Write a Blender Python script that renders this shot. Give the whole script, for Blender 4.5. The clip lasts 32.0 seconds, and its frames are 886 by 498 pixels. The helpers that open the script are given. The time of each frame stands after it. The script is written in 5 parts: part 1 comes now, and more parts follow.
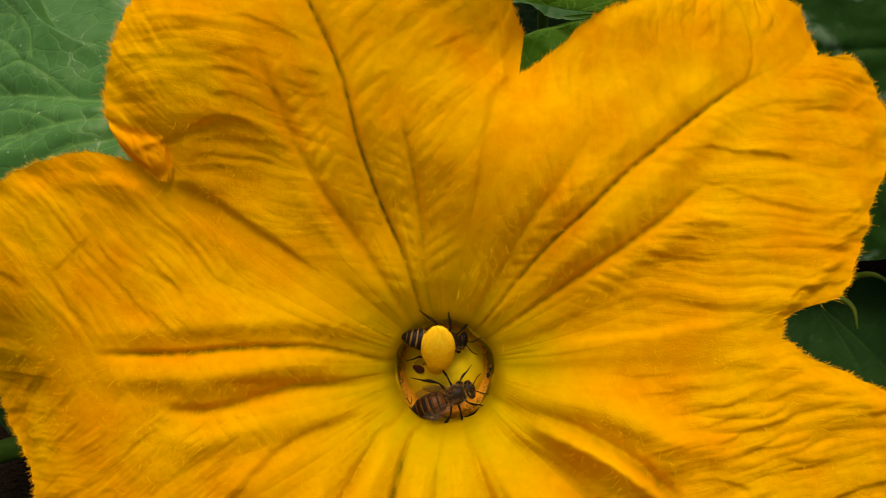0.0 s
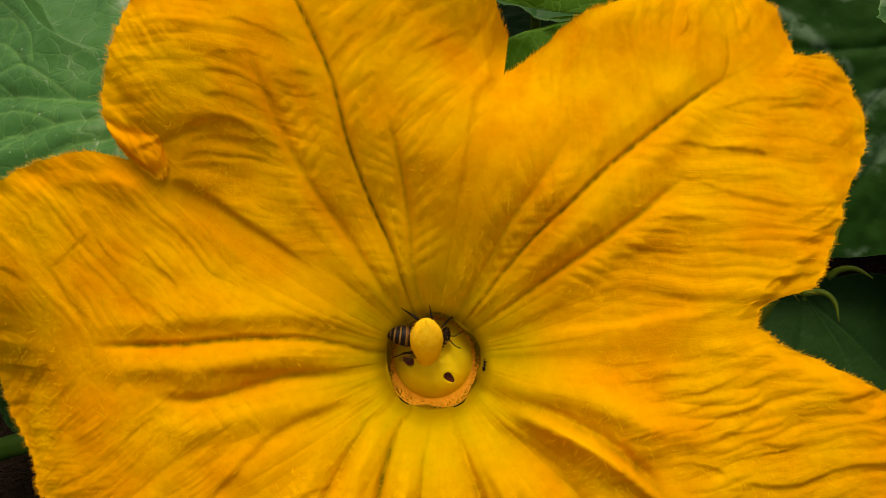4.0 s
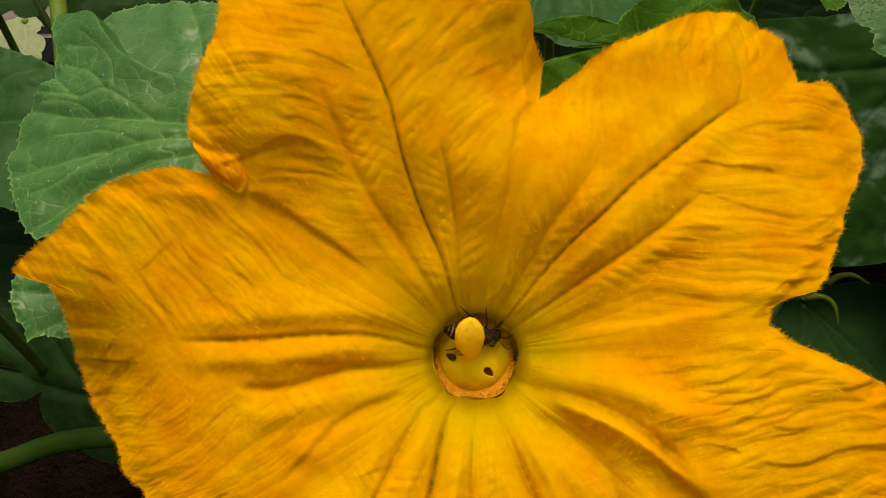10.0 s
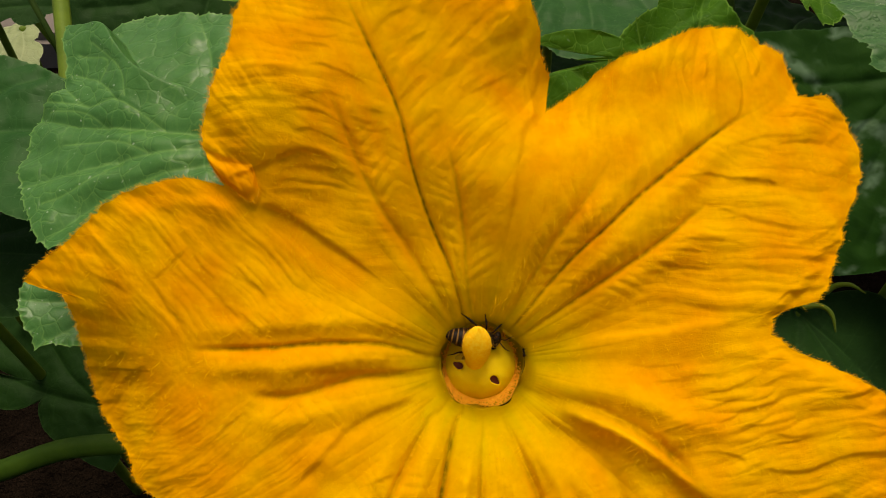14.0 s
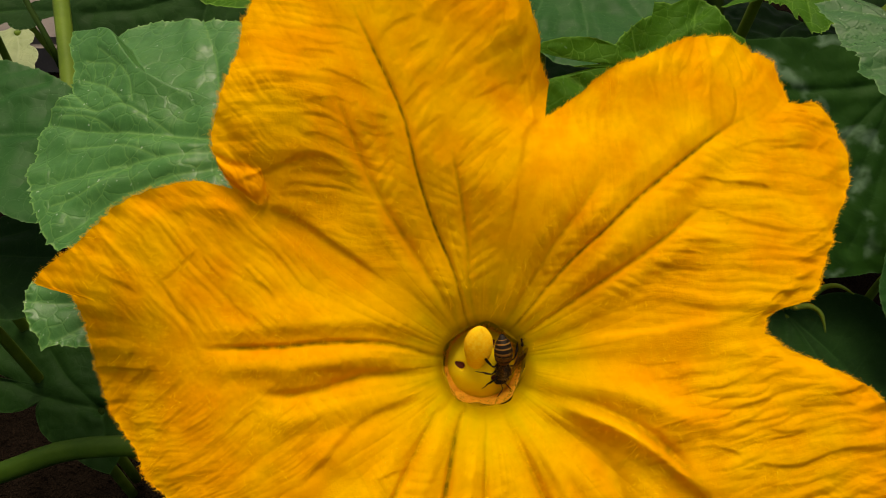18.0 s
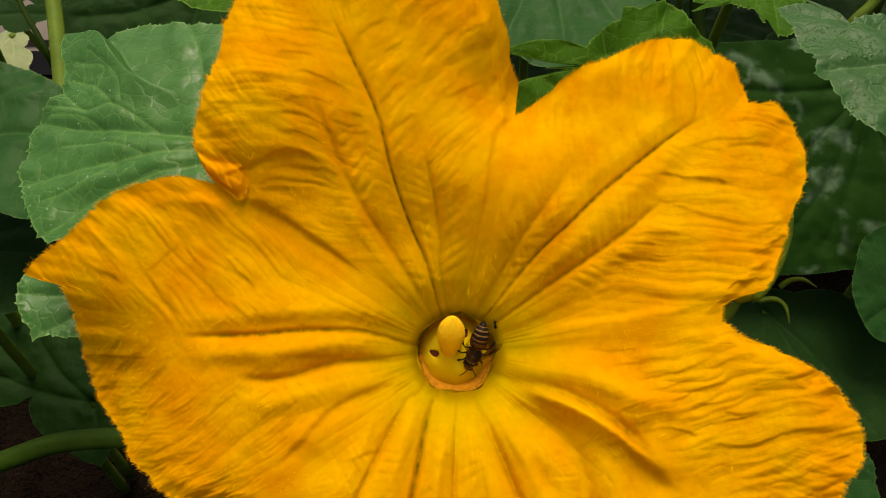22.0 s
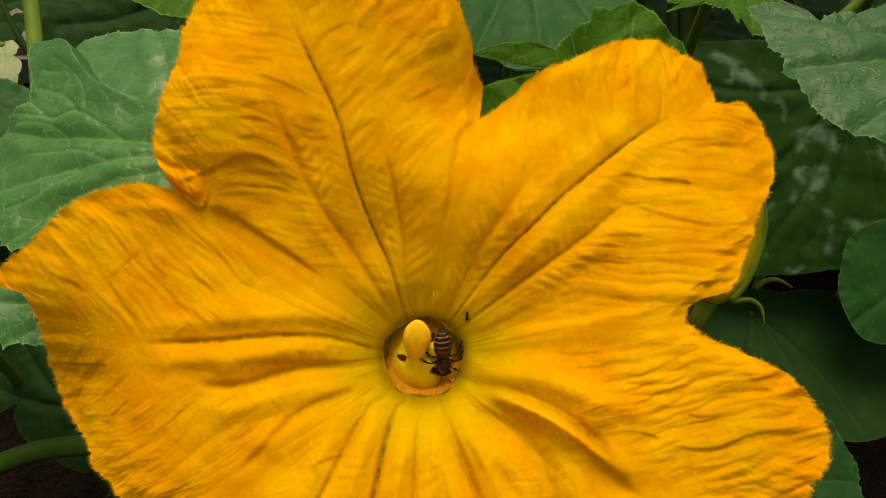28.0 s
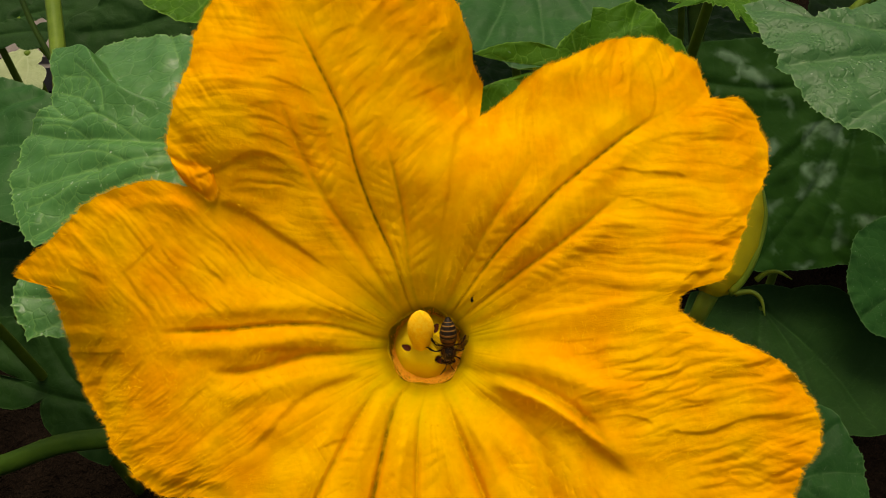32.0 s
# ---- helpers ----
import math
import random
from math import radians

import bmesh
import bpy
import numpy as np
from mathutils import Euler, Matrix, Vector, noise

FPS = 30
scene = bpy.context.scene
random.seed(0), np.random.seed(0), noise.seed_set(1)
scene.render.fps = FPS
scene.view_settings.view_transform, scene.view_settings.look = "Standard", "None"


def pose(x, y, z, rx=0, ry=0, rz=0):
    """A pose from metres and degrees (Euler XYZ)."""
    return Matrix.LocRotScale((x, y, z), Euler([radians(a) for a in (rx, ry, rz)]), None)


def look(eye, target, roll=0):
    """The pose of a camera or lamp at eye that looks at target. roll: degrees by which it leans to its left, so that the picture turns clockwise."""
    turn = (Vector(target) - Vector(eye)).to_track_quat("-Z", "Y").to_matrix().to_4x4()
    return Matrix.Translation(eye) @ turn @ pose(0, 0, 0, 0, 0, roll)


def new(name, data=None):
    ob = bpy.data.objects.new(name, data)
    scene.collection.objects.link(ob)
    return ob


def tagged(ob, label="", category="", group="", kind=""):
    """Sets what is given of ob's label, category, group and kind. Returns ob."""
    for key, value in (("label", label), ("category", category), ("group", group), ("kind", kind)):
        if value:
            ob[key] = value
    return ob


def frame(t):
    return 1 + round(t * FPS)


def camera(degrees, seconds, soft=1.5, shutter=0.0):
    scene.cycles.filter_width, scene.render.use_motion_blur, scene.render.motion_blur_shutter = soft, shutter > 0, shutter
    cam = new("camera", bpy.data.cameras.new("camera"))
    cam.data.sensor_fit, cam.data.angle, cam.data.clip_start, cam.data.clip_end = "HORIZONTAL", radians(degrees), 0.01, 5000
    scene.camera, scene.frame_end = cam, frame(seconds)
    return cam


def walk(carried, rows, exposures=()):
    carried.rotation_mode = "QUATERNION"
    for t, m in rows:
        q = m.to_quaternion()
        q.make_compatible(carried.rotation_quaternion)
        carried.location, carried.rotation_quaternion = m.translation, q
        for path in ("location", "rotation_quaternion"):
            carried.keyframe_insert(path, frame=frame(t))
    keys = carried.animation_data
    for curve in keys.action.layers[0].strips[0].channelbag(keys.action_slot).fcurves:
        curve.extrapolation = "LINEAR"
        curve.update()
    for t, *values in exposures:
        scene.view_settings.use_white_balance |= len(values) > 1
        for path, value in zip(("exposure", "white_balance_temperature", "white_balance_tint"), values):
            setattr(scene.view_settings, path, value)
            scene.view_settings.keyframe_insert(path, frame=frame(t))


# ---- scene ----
# A pumpkin blossom with honeybees among its leaves; one unit is one metre.
cam = camera(60.5, 32.0, 1.0)
METRES, EYE, TILT, LEAN, TURN = 0.125, 0.45, -50.0, 0.0, 0.0
ROWS = [
    (0.0, 0.0, 0.0, 0.0, 0.0, 0.0, -0.0),
    (0.5, 0.0109, -0.0209, -0.0137, -0.11, -0.01, 0.44),
    (1.0, 0.0074, -0.0258, -0.0206, -0.15, -0.0, 0.55),
    (1.5, 0.0124, -0.0111, -0.0126, 0.02, 0.07, 0.1),
    (2.0, 0.0045, -0.0169, -0.0033, -0.11, -0.08, 0.36),
    (2.5, 0.014, -0.0224, 0.0022, -0.06, -0.09, 0.35),
    (3.0, 0.0304, -0.0265, 0.0073, -0.05, -0.27, 0.79),
    (3.5, 0.0219, -0.03, -0.0108, 0.04, -0.02, 0.41),
    (5.5, 0.0495, -0.0842, 0.0034, 0.63, 0.37, 0.22),
    (6.0, 0.0304, -0.0953, -0.0182, 0.64, 0.48, 0.07),
    (6.5, 0.0091, -0.1153, -0.0152, 0.61, 0.52, 0.43),
    (7.0, -0.0207, -0.1236, -0.0212, 0.43, 0.56, 0.26),
    (7.5, -0.0103, -0.13, -0.0143, 0.42, 0.55, 0.23),
    (8.0, -0.0265, -0.1468, -0.0116, 0.24, 0.65, 0.28),
    (8.5, -0.0438, -0.1683, -0.0043, 0.19, 0.65, 0.07),
    (9.0, -0.0586, -0.1797, -0.0121, -0.03, 0.82, 0.17),
    (9.5, -0.0689, -0.1858, -0.0219, -0.14, 0.99, 0.14),
    (10.0, -0.0678, -0.1978, -0.0243, -0.21, 1.06, 0.15),
    (10.5, -0.0666, -0.2028, -0.0217, -0.36, 1.15, 0.16),
    (11.0, -0.0652, -0.2085, -0.0135, -0.4, 1.29, 0.07),
    (11.5, -0.0583, -0.2129, 0.0142, -0.48, 1.37, 0.07),
    (12.0, -0.0643, -0.2134, 0.0129, -0.55, 1.38, 0.14),
    (12.5, -0.0813, -0.2168, 0.0047, -0.65, 1.41, 0.09),
    (13.0, -0.0864, -0.21, -0.0048, -0.75, 1.51, 0.01),
    (13.5, -0.0978, -0.212, -0.01, -0.86, 1.54, 0.01),
    (14.0, -0.1046, -0.2195, -0.0183, -0.98, 1.56, 0.04),
    (14.5, -0.1039, -0.2285, -0.0222, -1.09, 1.68, 0.05),
    (16.5, -0.1114, -0.2259, -0.0109, -1.57, 1.81, -0.06),
    (17.0, -0.106, -0.2373, -0.0125, -1.61, 1.83, -0.04),
    (17.5, -0.1201, -0.2491, -0.0258, -1.71, 1.92, -0.03),
    (18.0, -0.1349, -0.2557, -0.0252, -1.86, 1.91, 0.09),
    (18.5, -0.1133, -0.241, -0.0175, -1.87, 1.79, 0.22),
    (19.0, -0.1035, -0.2681, -0.0225, -1.91, 1.85, 0.23),
    (19.5, -0.1067, -0.2991, -0.0385, -1.92, 2.03, 0.21),
    (20.0, -0.1124, -0.3185, -0.0473, -2.01, 2.13, 0.21),
    (20.5, -0.1056, -0.3163, -0.045, -2.05, 2.09, 0.14),
    (21.0, -0.094, -0.3153, -0.0463, -2.13, 2.11, 0.12),
    (21.5, -0.0886, -0.3212, -0.0532, -2.12, 2.1, 0.14),
    (22.0, -0.0873, -0.33, -0.0496, -2.08, 2.14, 0.13),
    (22.5, -0.1008, -0.3385, -0.0495, -2.06, 2.27, 0.18),
    (23.0, -0.1072, -0.3343, -0.0423, -2.05, 2.26, 0.22),
    (23.5, -0.1094, -0.3426, -0.0523, -2.09, 2.33, 0.24),
    (24.0, -0.1098, -0.3401, -0.0545, -2.11, 2.31, 0.33),
    (24.5, -0.0998, -0.3383, -0.0508, -2.11, 2.29, 0.41),
    (25.0, -0.1041, -0.3463, -0.0588, -2.08, 2.37, 0.46),
    (25.5, -0.0915, -0.3382, -0.0546, -2.09, 2.37, 0.58),
    (27.5, -0.0219, -0.3309, -0.0418, -1.76, 2.42, 0.59),
    (28.0, 0.0029, -0.3273, -0.0481, -1.58, 2.37, 0.69),
    (28.5, 0.0112, -0.3304, -0.0491, -1.38, 2.41, 0.78),
    (29.0, 0.0136, -0.3371, -0.056, -1.27, 2.52, 0.78),
    (29.5, 0.0225, -0.3505, -0.0484, -1.1, 2.57, 0.73),
    (30.0, 0.0313, -0.3571, -0.0488, -0.89, 2.6, 0.73),
    (30.5, 0.0341, -0.3584, -0.0535, -0.62, 2.54, 0.85),
    (31.0, 0.038, -0.3661, -0.0555, -0.4, 2.6, 0.89),
    (31.5, 0.0499, -0.37, -0.066, -0.21, 2.65, 0.95),
    (32.0, 0.0438, -0.3865, -0.0761, 0.02, 2.7, 0.99),
]

EXPOSURE, KELVIN, TINT = 0.32, 7900, 8
walk(cam, [(t, pose(0, 0, EYE, TILT, LEAN, TURN) @ pose(METRES * x, METRES * y, METRES * z, 90 + pitch, roll, yaw)) for t, x, y, z, yaw, pitch, roll in ROWS],
     [(0.0, EXPOSURE - 0.14, KELVIN, TINT), (8.0, EXPOSURE - 0.10, KELVIN, TINT), (20.0, EXPOSURE - 0.03, KELVIN, TINT), (30.0, EXPOSURE, KELVIN, TINT), (32.0, EXPOSURE, KELVIN, TINT)])

# ---- daylight: bright overcast sky, broad soft sun from above and behind the flower ----
SUN_UP, SUN_ROUND = 74.0, -4.0
world = bpy.data.worlds.new("world")
scene.world = world
world.use_nodes = True
wn, wl = world.node_tree.nodes, world.node_tree.links
sky = wn.new("ShaderNodeTexSky")
sky.sky_type, sky.sun_disc = "NISHITA", False
sky.sun_elevation, sky.sun_rotation = radians(SUN_UP), radians(SUN_ROUND)
sky.air_density, sky.dust_density = 1.0, 6.0
wl.new(sky.outputs["Color"], wn["Background"].inputs["Color"])
wn["Background"].inputs["Strength"].default_value = 0.12
sun = new("sun", bpy.data.lights.new("sun", "SUN"))
sun.data.energy, sun.data.angle, sun.data.color = 2.1, radians(26), (1.0, 0.97, 0.92)
toward = Vector((math.sin(radians(SUN_ROUND)) * math.cos(radians(SUN_UP)), math.cos(radians(SUN_ROUND)) * math.cos(radians(SUN_UP)), math.sin(radians(SUN_UP))))
sun.matrix_world = look(toward * 5, (0, 0, 0))


# ---- materials ----
class Nodes:
    """A material and short ways to wire its nodes."""

    def __init__(self, name, rough=0.6, spec=0.3):
        self.m = bpy.data.materials.new(name)
        self.m.use_nodes = True
        self.t = self.m.node_tree
        self.b = self.t.nodes["Principled BSDF"]
        self.b.inputs["Roughness"].default_value = rough
        self.b.inputs["Specular IOR Level"].default_value = spec

    def n(self, kind, **kw):
        node = self.t.nodes.new(kind)
        for k, v in kw.items():
            node.inputs[k.replace("_", " ")].default_value = v
        return node

    def link(self, a, b):
        self.t.links.new(a, b)

    def coords(self):
        return self.n("ShaderNodeTexCoord").outputs["Object"]

    def noise(self, scale, detail=3.0, rough=0.55, vec=None):
        node = self.n("ShaderNodeTexNoise", Scale=scale, Detail=detail, Roughness=rough)
        self.link(vec or self.coords(), node.inputs["Vector"])
        return node.outputs["Fac"]

    def attr(self, name):
        node = self.n("ShaderNodeAttribute")
        node.attribute_name = name
        return node.outputs["Fac"]

    def ramp(self, fac, *stops):
        node = self.n("ShaderNodeValToRGB")
        e = node.color_ramp.elements
        while len(e) < len(stops):
            e.new(0.5)
        for el, (p, c) in zip(e, stops):
            el.position, el.color = p, (*c, 1) if len(c) == 3 else c
        self.link(fac, node.inputs["Fac"])
        return node.outputs["Color"]

    def mix(self, fac, a, b, blend="MIX"):
        node = self.n("ShaderNodeMix")
        node.data_type, node.blend_type = "RGBA", blend
        for v, i in ((fac, 0), (a, 6), (b, 7)):
            if isinstance(v, (int, float)):
                node.inputs[i].default_value = v
            elif isinstance(v, tuple):
                node.inputs[i].default_value = (*v, 1)
            else:
                self.link(v, node.inputs[i])
        return node.outputs[2]

    def math(self, op, a, b=0.0, clamp=False):
        node = self.n("ShaderNodeMath")
        node.operation, node.use_clamp = op, clamp
        for v, i in ((a, 0), (b, 1)):
            if isinstance(v, (int, float)):
                node.inputs[i].default_value = v
            else:
                self.link(v, node.inputs[i])
        return node.outputs[0]

    def base(self, c):
        self.link(c, self.b.inputs["Base Color"])

    def bump(self, height, strength, distance):
        node = self.n("ShaderNodeBump", Strength=strength, Distance=distance)
        self.link(height, node.inputs["Height"])
        self.link(node.outputs["Normal"], self.b.inputs["Normal"])
        return node.outputs["Normal"]

    def thin(self, colour, share):
        """Lets part of the light through, as petals and leaves do."""
        tr = self.n("ShaderNodeBsdfTranslucent")
        self.link(colour, tr.inputs["Color"])
        mixer = self.n("ShaderNodeMixShader", Fac=share)
        out = self.t.nodes["Material Output"]
        self.link(self.b.outputs[0], mixer.inputs[1])
        self.link(tr.outputs[0], mixer.inputs[2])
        self.link(mixer.outputs[0], out.inputs["Surface"])


def petal_material():
    k = Nodes("petal_orange", 0.6, 0.05)
    co = k.coords()
    big = k.noise(60, 3, 0.5)
    fine = k.noise(420, 4, 0.6)
    orange = k.ramp(big, (0.32, (0.885, 0.338, 0.001)), (0.64, (0.965, 0.482, 0.002)))
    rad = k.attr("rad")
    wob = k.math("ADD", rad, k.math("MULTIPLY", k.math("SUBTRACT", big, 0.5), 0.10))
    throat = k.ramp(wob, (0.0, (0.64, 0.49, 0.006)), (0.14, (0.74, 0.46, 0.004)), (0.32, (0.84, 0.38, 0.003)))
    # darker olive rim: throat pigment plus its shadow ring put into the colour
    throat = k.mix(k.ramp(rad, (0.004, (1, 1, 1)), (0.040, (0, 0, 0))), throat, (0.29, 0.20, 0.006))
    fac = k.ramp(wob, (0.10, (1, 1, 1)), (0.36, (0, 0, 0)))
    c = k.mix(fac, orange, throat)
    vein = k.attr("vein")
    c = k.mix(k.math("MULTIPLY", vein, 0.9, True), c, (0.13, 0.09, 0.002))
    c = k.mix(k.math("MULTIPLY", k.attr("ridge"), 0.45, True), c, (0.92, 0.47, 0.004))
    # side veins run out from the midrib as faint streaks of deeper orange
    streaks = []
    for along_f, across in ((0.50, 0.09), (1.25, 0.22), (0.30, 0.05)):
        v3 = k.n("ShaderNodeCombineXYZ")
        k.link(k.math("MULTIPLY", k.attr("fa"), along_f), v3.inputs[0])
        k.link(k.math("MULTIPLY", k.attr("fb"), across), v3.inputs[1])
        streaks.append(k.noise(1.0, 3, 0.6, v3.outputs[0]))
    deeper = k.math("MULTIPLY", k.ramp(streaks[2], (0.36, (1, 1, 1)), (0.58, (0, 0, 0))), k.ramp(rad, (0.25, (0, 0, 0)), (0.55, (0.12, 0.12, 0.12))))
    c = k.mix(deeper, c, (0.84, 0.26, 0.001))
    spots = k.ramp(fine, (0.35, (0.96, 0.935, 0.93)), (0.65, (1.03, 1.03, 1.03)))
    c = k.mix(1.0, c, spots, "MULTIPLY")
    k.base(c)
    k.b.inputs["Sheen Weight"].default_value = 0.05
    k.b.inputs["Sheen Roughness"].default_value = 0.4
    k.b.inputs["Sheen Tint"].default_value = (1.0, 0.72, 0.12, 1)
    calm = k.ramp(rad, (0.12, (0.15, 0.15, 0.15)), (0.40, (1, 1, 1)))
    h = k.math("ADD", k.math("MULTIPLY", streaks[0], 0.6), k.math("MULTIPLY", streaks[1], 0.7))
    h = k.math("MULTIPLY", k.math("MULTIPLY", h, calm), k.math("MULTIPLY", k.attr("fb"), 0.14, True))
    h = k.math("ADD", h, k.math("MULTIPLY", k.noise(700, 3, 0.6), 0.55))
    h = k.math("ADD", h, k.math("MULTIPLY", k.noise(3000, 2, 0.6), 0.7))
    k.bump(h, 0.32, 0.0006)
    k.thin(k.mix(1.0, c, (1.0, 0.92, 0.4), "MULTIPLY"), 0.38)
    return k.m


def leaf_material(name, deep, light, veincol, gloss=0.5, spots=0.0, share=0.18, net=1.0, scale=1.0, spec=0.09, wet=False, specky=0.12, rugged=0.45):
    k = Nodes(name, gloss, spec)
    big = k.noise(45 * scale, 4, 0.6)
    c = k.mix(k.ramp(big, (0.2, (0, 0, 0)), (0.8, (1, 1, 1))), deep, light)
    vor = k.n("ShaderNodeTexVoronoi", Scale=190.0 * scale)
    vor.feature = "DISTANCE_TO_EDGE"
    dis = k.n("ShaderNodeVectorMath")
    dis.operation = "ADD"
    wob = k.n("ShaderNodeTexNoise", Scale=120.0 * scale)
    k.link(k.coords(), wob.inputs["Vector"])
    sc = k.n("ShaderNodeVectorMath")
    sc.operation = "SCALE"
    sc.inputs["Scale"].default_value = 0.006 / scale
    k.link(wob.outputs["Color"], sc.inputs[0])
    k.link(k.coords(), dis.inputs[0])
    k.link(sc.outputs[0], dis.inputs[1])
    k.link(dis.outputs[0], vor.inputs["Vector"])
    netv = k.ramp(vor.outputs["Distance"], (0.0, (1, 1, 1)), (0.010, (0.8, 0.8, 0.8)), (0.026, (0, 0, 0)))
    small = k.n("ShaderNodeTexVoronoi", Scale=520.0 * scale)
    small.feature = "DISTANCE_TO_EDGE"
    k.link(dis.outputs[0], small.inputs["Vector"])
    netw = k.ramp(small.outputs["Distance"], (0.0, (1, 1, 1)), (0.05, (0, 0, 0)))
    worn = k.ramp(k.noise(28 * scale, 2, 0.5), (0.35, (0.35, 0.35, 0.35)), (0.6, (1, 1, 1)))
    c = k.mix(k.math("MULTIPLY", k.math("MULTIPLY", netv, worn), 0.36 * net, True), c, veincol)
    c = k.mix(k.math("MULTIPLY", netw, 0.10 * net, True), c, veincol)
    c = k.mix(k.math("MULTIPLY", k.attr("vein"), 0.45, True), c, veincol)
    c = k.mix(k.math("MULTIPLY", k.attr("rim"), 0.75, True), c, veincol)
    if spots:
        cells = k.n("ShaderNodeTexVoronoi", Scale=27.0)
        cells.feature = "DISTANCE_TO_EDGE"
        k.link(dis.outputs[0], cells.inputs["Vector"])
        pat = k.math("MULTIPLY", k.ramp(cells.outputs["Distance"], (0.0, (1, 1, 1)), (0.03, (0.7, 0.7, 0.7)), (0.085, (0, 0, 0))), k.ramp(k.noise(60, 3, 0.6), (0.43, (0, 0, 0)), (0.56, (1, 1, 1))))
        near = k.math("MULTIPLY", k.attr("spot"), spots)
        c = k.mix(k.math("MULTIPLY", pat, near, True), c, (0.10, 0.17, 0.095))
    specks = k.ramp(k.noise(820 * scale, 1, 0.5), (0.735, (0, 0, 0)), (0.77, (1, 1, 1)))
    c = k.mix(k.math("MULTIPLY", specks, specky), c, (0.42, 0.48, 0.38))
    k.base(c)
    k.link(k.math("ADD", k.math("MULTIPLY", k.noise(90 * scale), 0.3), gloss - 0.15), k.b.inputs["Roughness"])
    h = k.math("ADD", k.math("MULTIPLY", k.ramp(vor.outputs["Distance"], (0.0, (0, 0, 0)), (0.09, (0.75, 0.75, 0.75)), (0.4, (1, 1, 1))), 0.7), k.math("MULTIPLY", k.noise(900 * scale, 2), 0.35))
    if wet:
        beads = k.n("ShaderNodeTexVoronoi", Scale=620.0)
        k.link(k.coords(), beads.inputs["Vector"])
        bead = k.math("MULTIPLY", k.ramp(beads.outputs["Distance"], (0.18, (1, 1, 1)), (0.42, (0, 0, 0))), k.ramp(k.noise(70, 3), (0.45, (0, 0, 0)), (0.6, (1, 1, 1))))
        h = k.math("ADD", h, k.math("MULTIPLY", bead, 2.2))
        k.link(k.math("SUBTRACT", 0.45, k.math("MULTIPLY", bead, 0.33)), k.b.inputs["Roughness"])
    k.bump(h, rugged, 0.0007)
    k.thin(c, share)
    return k.m


def plain(name, dark, light, scale, rough=0.6, spec=0.3, bump=0.0, dist=0.0005, metal=0.0):
    k = Nodes(name, rough, spec)
    f = k.noise(scale, 4, 0.6)
    k.base(k.ramp(f, (0.3, dark), (0.7, light)))
    k.b.inputs["Metallic"].default_value = metal
    if bump:
        k.bump(k.math("ADD", k.noise(scale * 2, 4, 0.65), k.math("MULTIPLY", k.noise(scale * 9, 2), 0.4)), bump, dist)
    return k.m


def wing_material():
    k = Nodes("bee_wing_membrane", 0.3, 0.2)
    k.base(k.ramp(k.noise(500), (0.3, (0.05, 0.026, 0.008)), (0.7, (0.10, 0.055, 0.018))))
    tp = k.n("ShaderNodeBsdfTransparent")
    tp.inputs["Color"].default_value = (0.88, 0.83, 0.72, 1)
    mx = k.n("ShaderNodeMixShader", Fac=0.30)
    k.link(tp.outputs[0], mx.inputs[1])
    k.link(k.b.outputs[0], mx.inputs[2])
    k.link(mx.outputs[0], k.t.nodes["Material Output"].inputs["Surface"])
    return k.m


PETAL = petal_material()
HAIR = plain("petal_hair", (0.86, 0.36, 0.006), (0.94, 0.46, 0.02), 300, 0.7, 0.04)
THROAT_HAIR = plain("throat_hair", (0.90, 0.47, 0.010), (0.96, 0.58, 0.045), 300, 0.6, 0.08)
DOME = plain("nectary_yellow", (0.80, 0.55, 0.014), (0.88, 0.63, 0.025), 120, 0.6, 0.05, 0.2, 0.0003)
ANTHER = plain("anther_pollen_orange", (0.96, 0.52, 0.012), (0.99, 0.66, 0.045), 1500, 0.8, 0.06, 0.3, 0.0002)
POLLEN = plain("pollen_grains", (0.74, 0.30, 0.012), (0.88, 0.42, 0.03), 900, 0.7, 0.2)
# Dark brown that stands in for the shade inside the nectary openings.
OPENING_SHADE = plain("opening_shade_brown", (0.10, 0.018, 0.004), (0.16, 0.03, 0.006), 400, 0.6)
CALYX = plain("calyx_green", (0.09, 0.16, 0.012), (0.15, 0.23, 0.02), 80, 0.6, 0.12, 0.3)
STEM = plain("stem_green", (0.060, 0.105, 0.008), (0.10, 0.155, 0.014), 70, 0.6, 0.12, 0.35)
# Darker copy of stem_green for stalks in shade; the shade is in its colour.
STEM_SHADED = plain("stem_shaded_green", (0.008, 0.022, 0.002), (0.017, 0.036, 0.003), 70, 0.7, 0.05, 0.3)
VINE = plain("vine_mid_green", (0.022, 0.055, 0.004), (0.04, 0.085, 0.007), 70, 0.6, 0.1, 0.3)
BUD = plain("bud_yellow_green", (0.26, 0.25, 0.006), (0.38, 0.34, 0.010), 60, 0.6, 0.1, 0.3)
SOIL = plain("soil_dark", (0.003, 0.0022, 0.0016), (0.009, 0.006, 0.004), 30, 1.0, 0.0, 1.0, 0.012)
PAVING = plain("paving_grey_pink", (0.09, 0.075, 0.066), (0.14, 0.118, 0.105), 22, 0.85, 0.2, 0.5, 0.002)
L_MAIN = leaf_material("leaf_blue_green", (0.011, 0.054, 0.009), (0.023, 0.084, 0.017), (0.07, 0.15, 0.045), 0.45, spec=0.08, net=0.6, rugged=0.14)
L_BLUE = leaf_material("leaf_grey_blue_green", (0.025, 0.104, 0.014), (0.058, 0.175, 0.038), (0.16, 0.31, 0.07), 0.37, spec=0.27, specky=0.55, rugged=0.22)
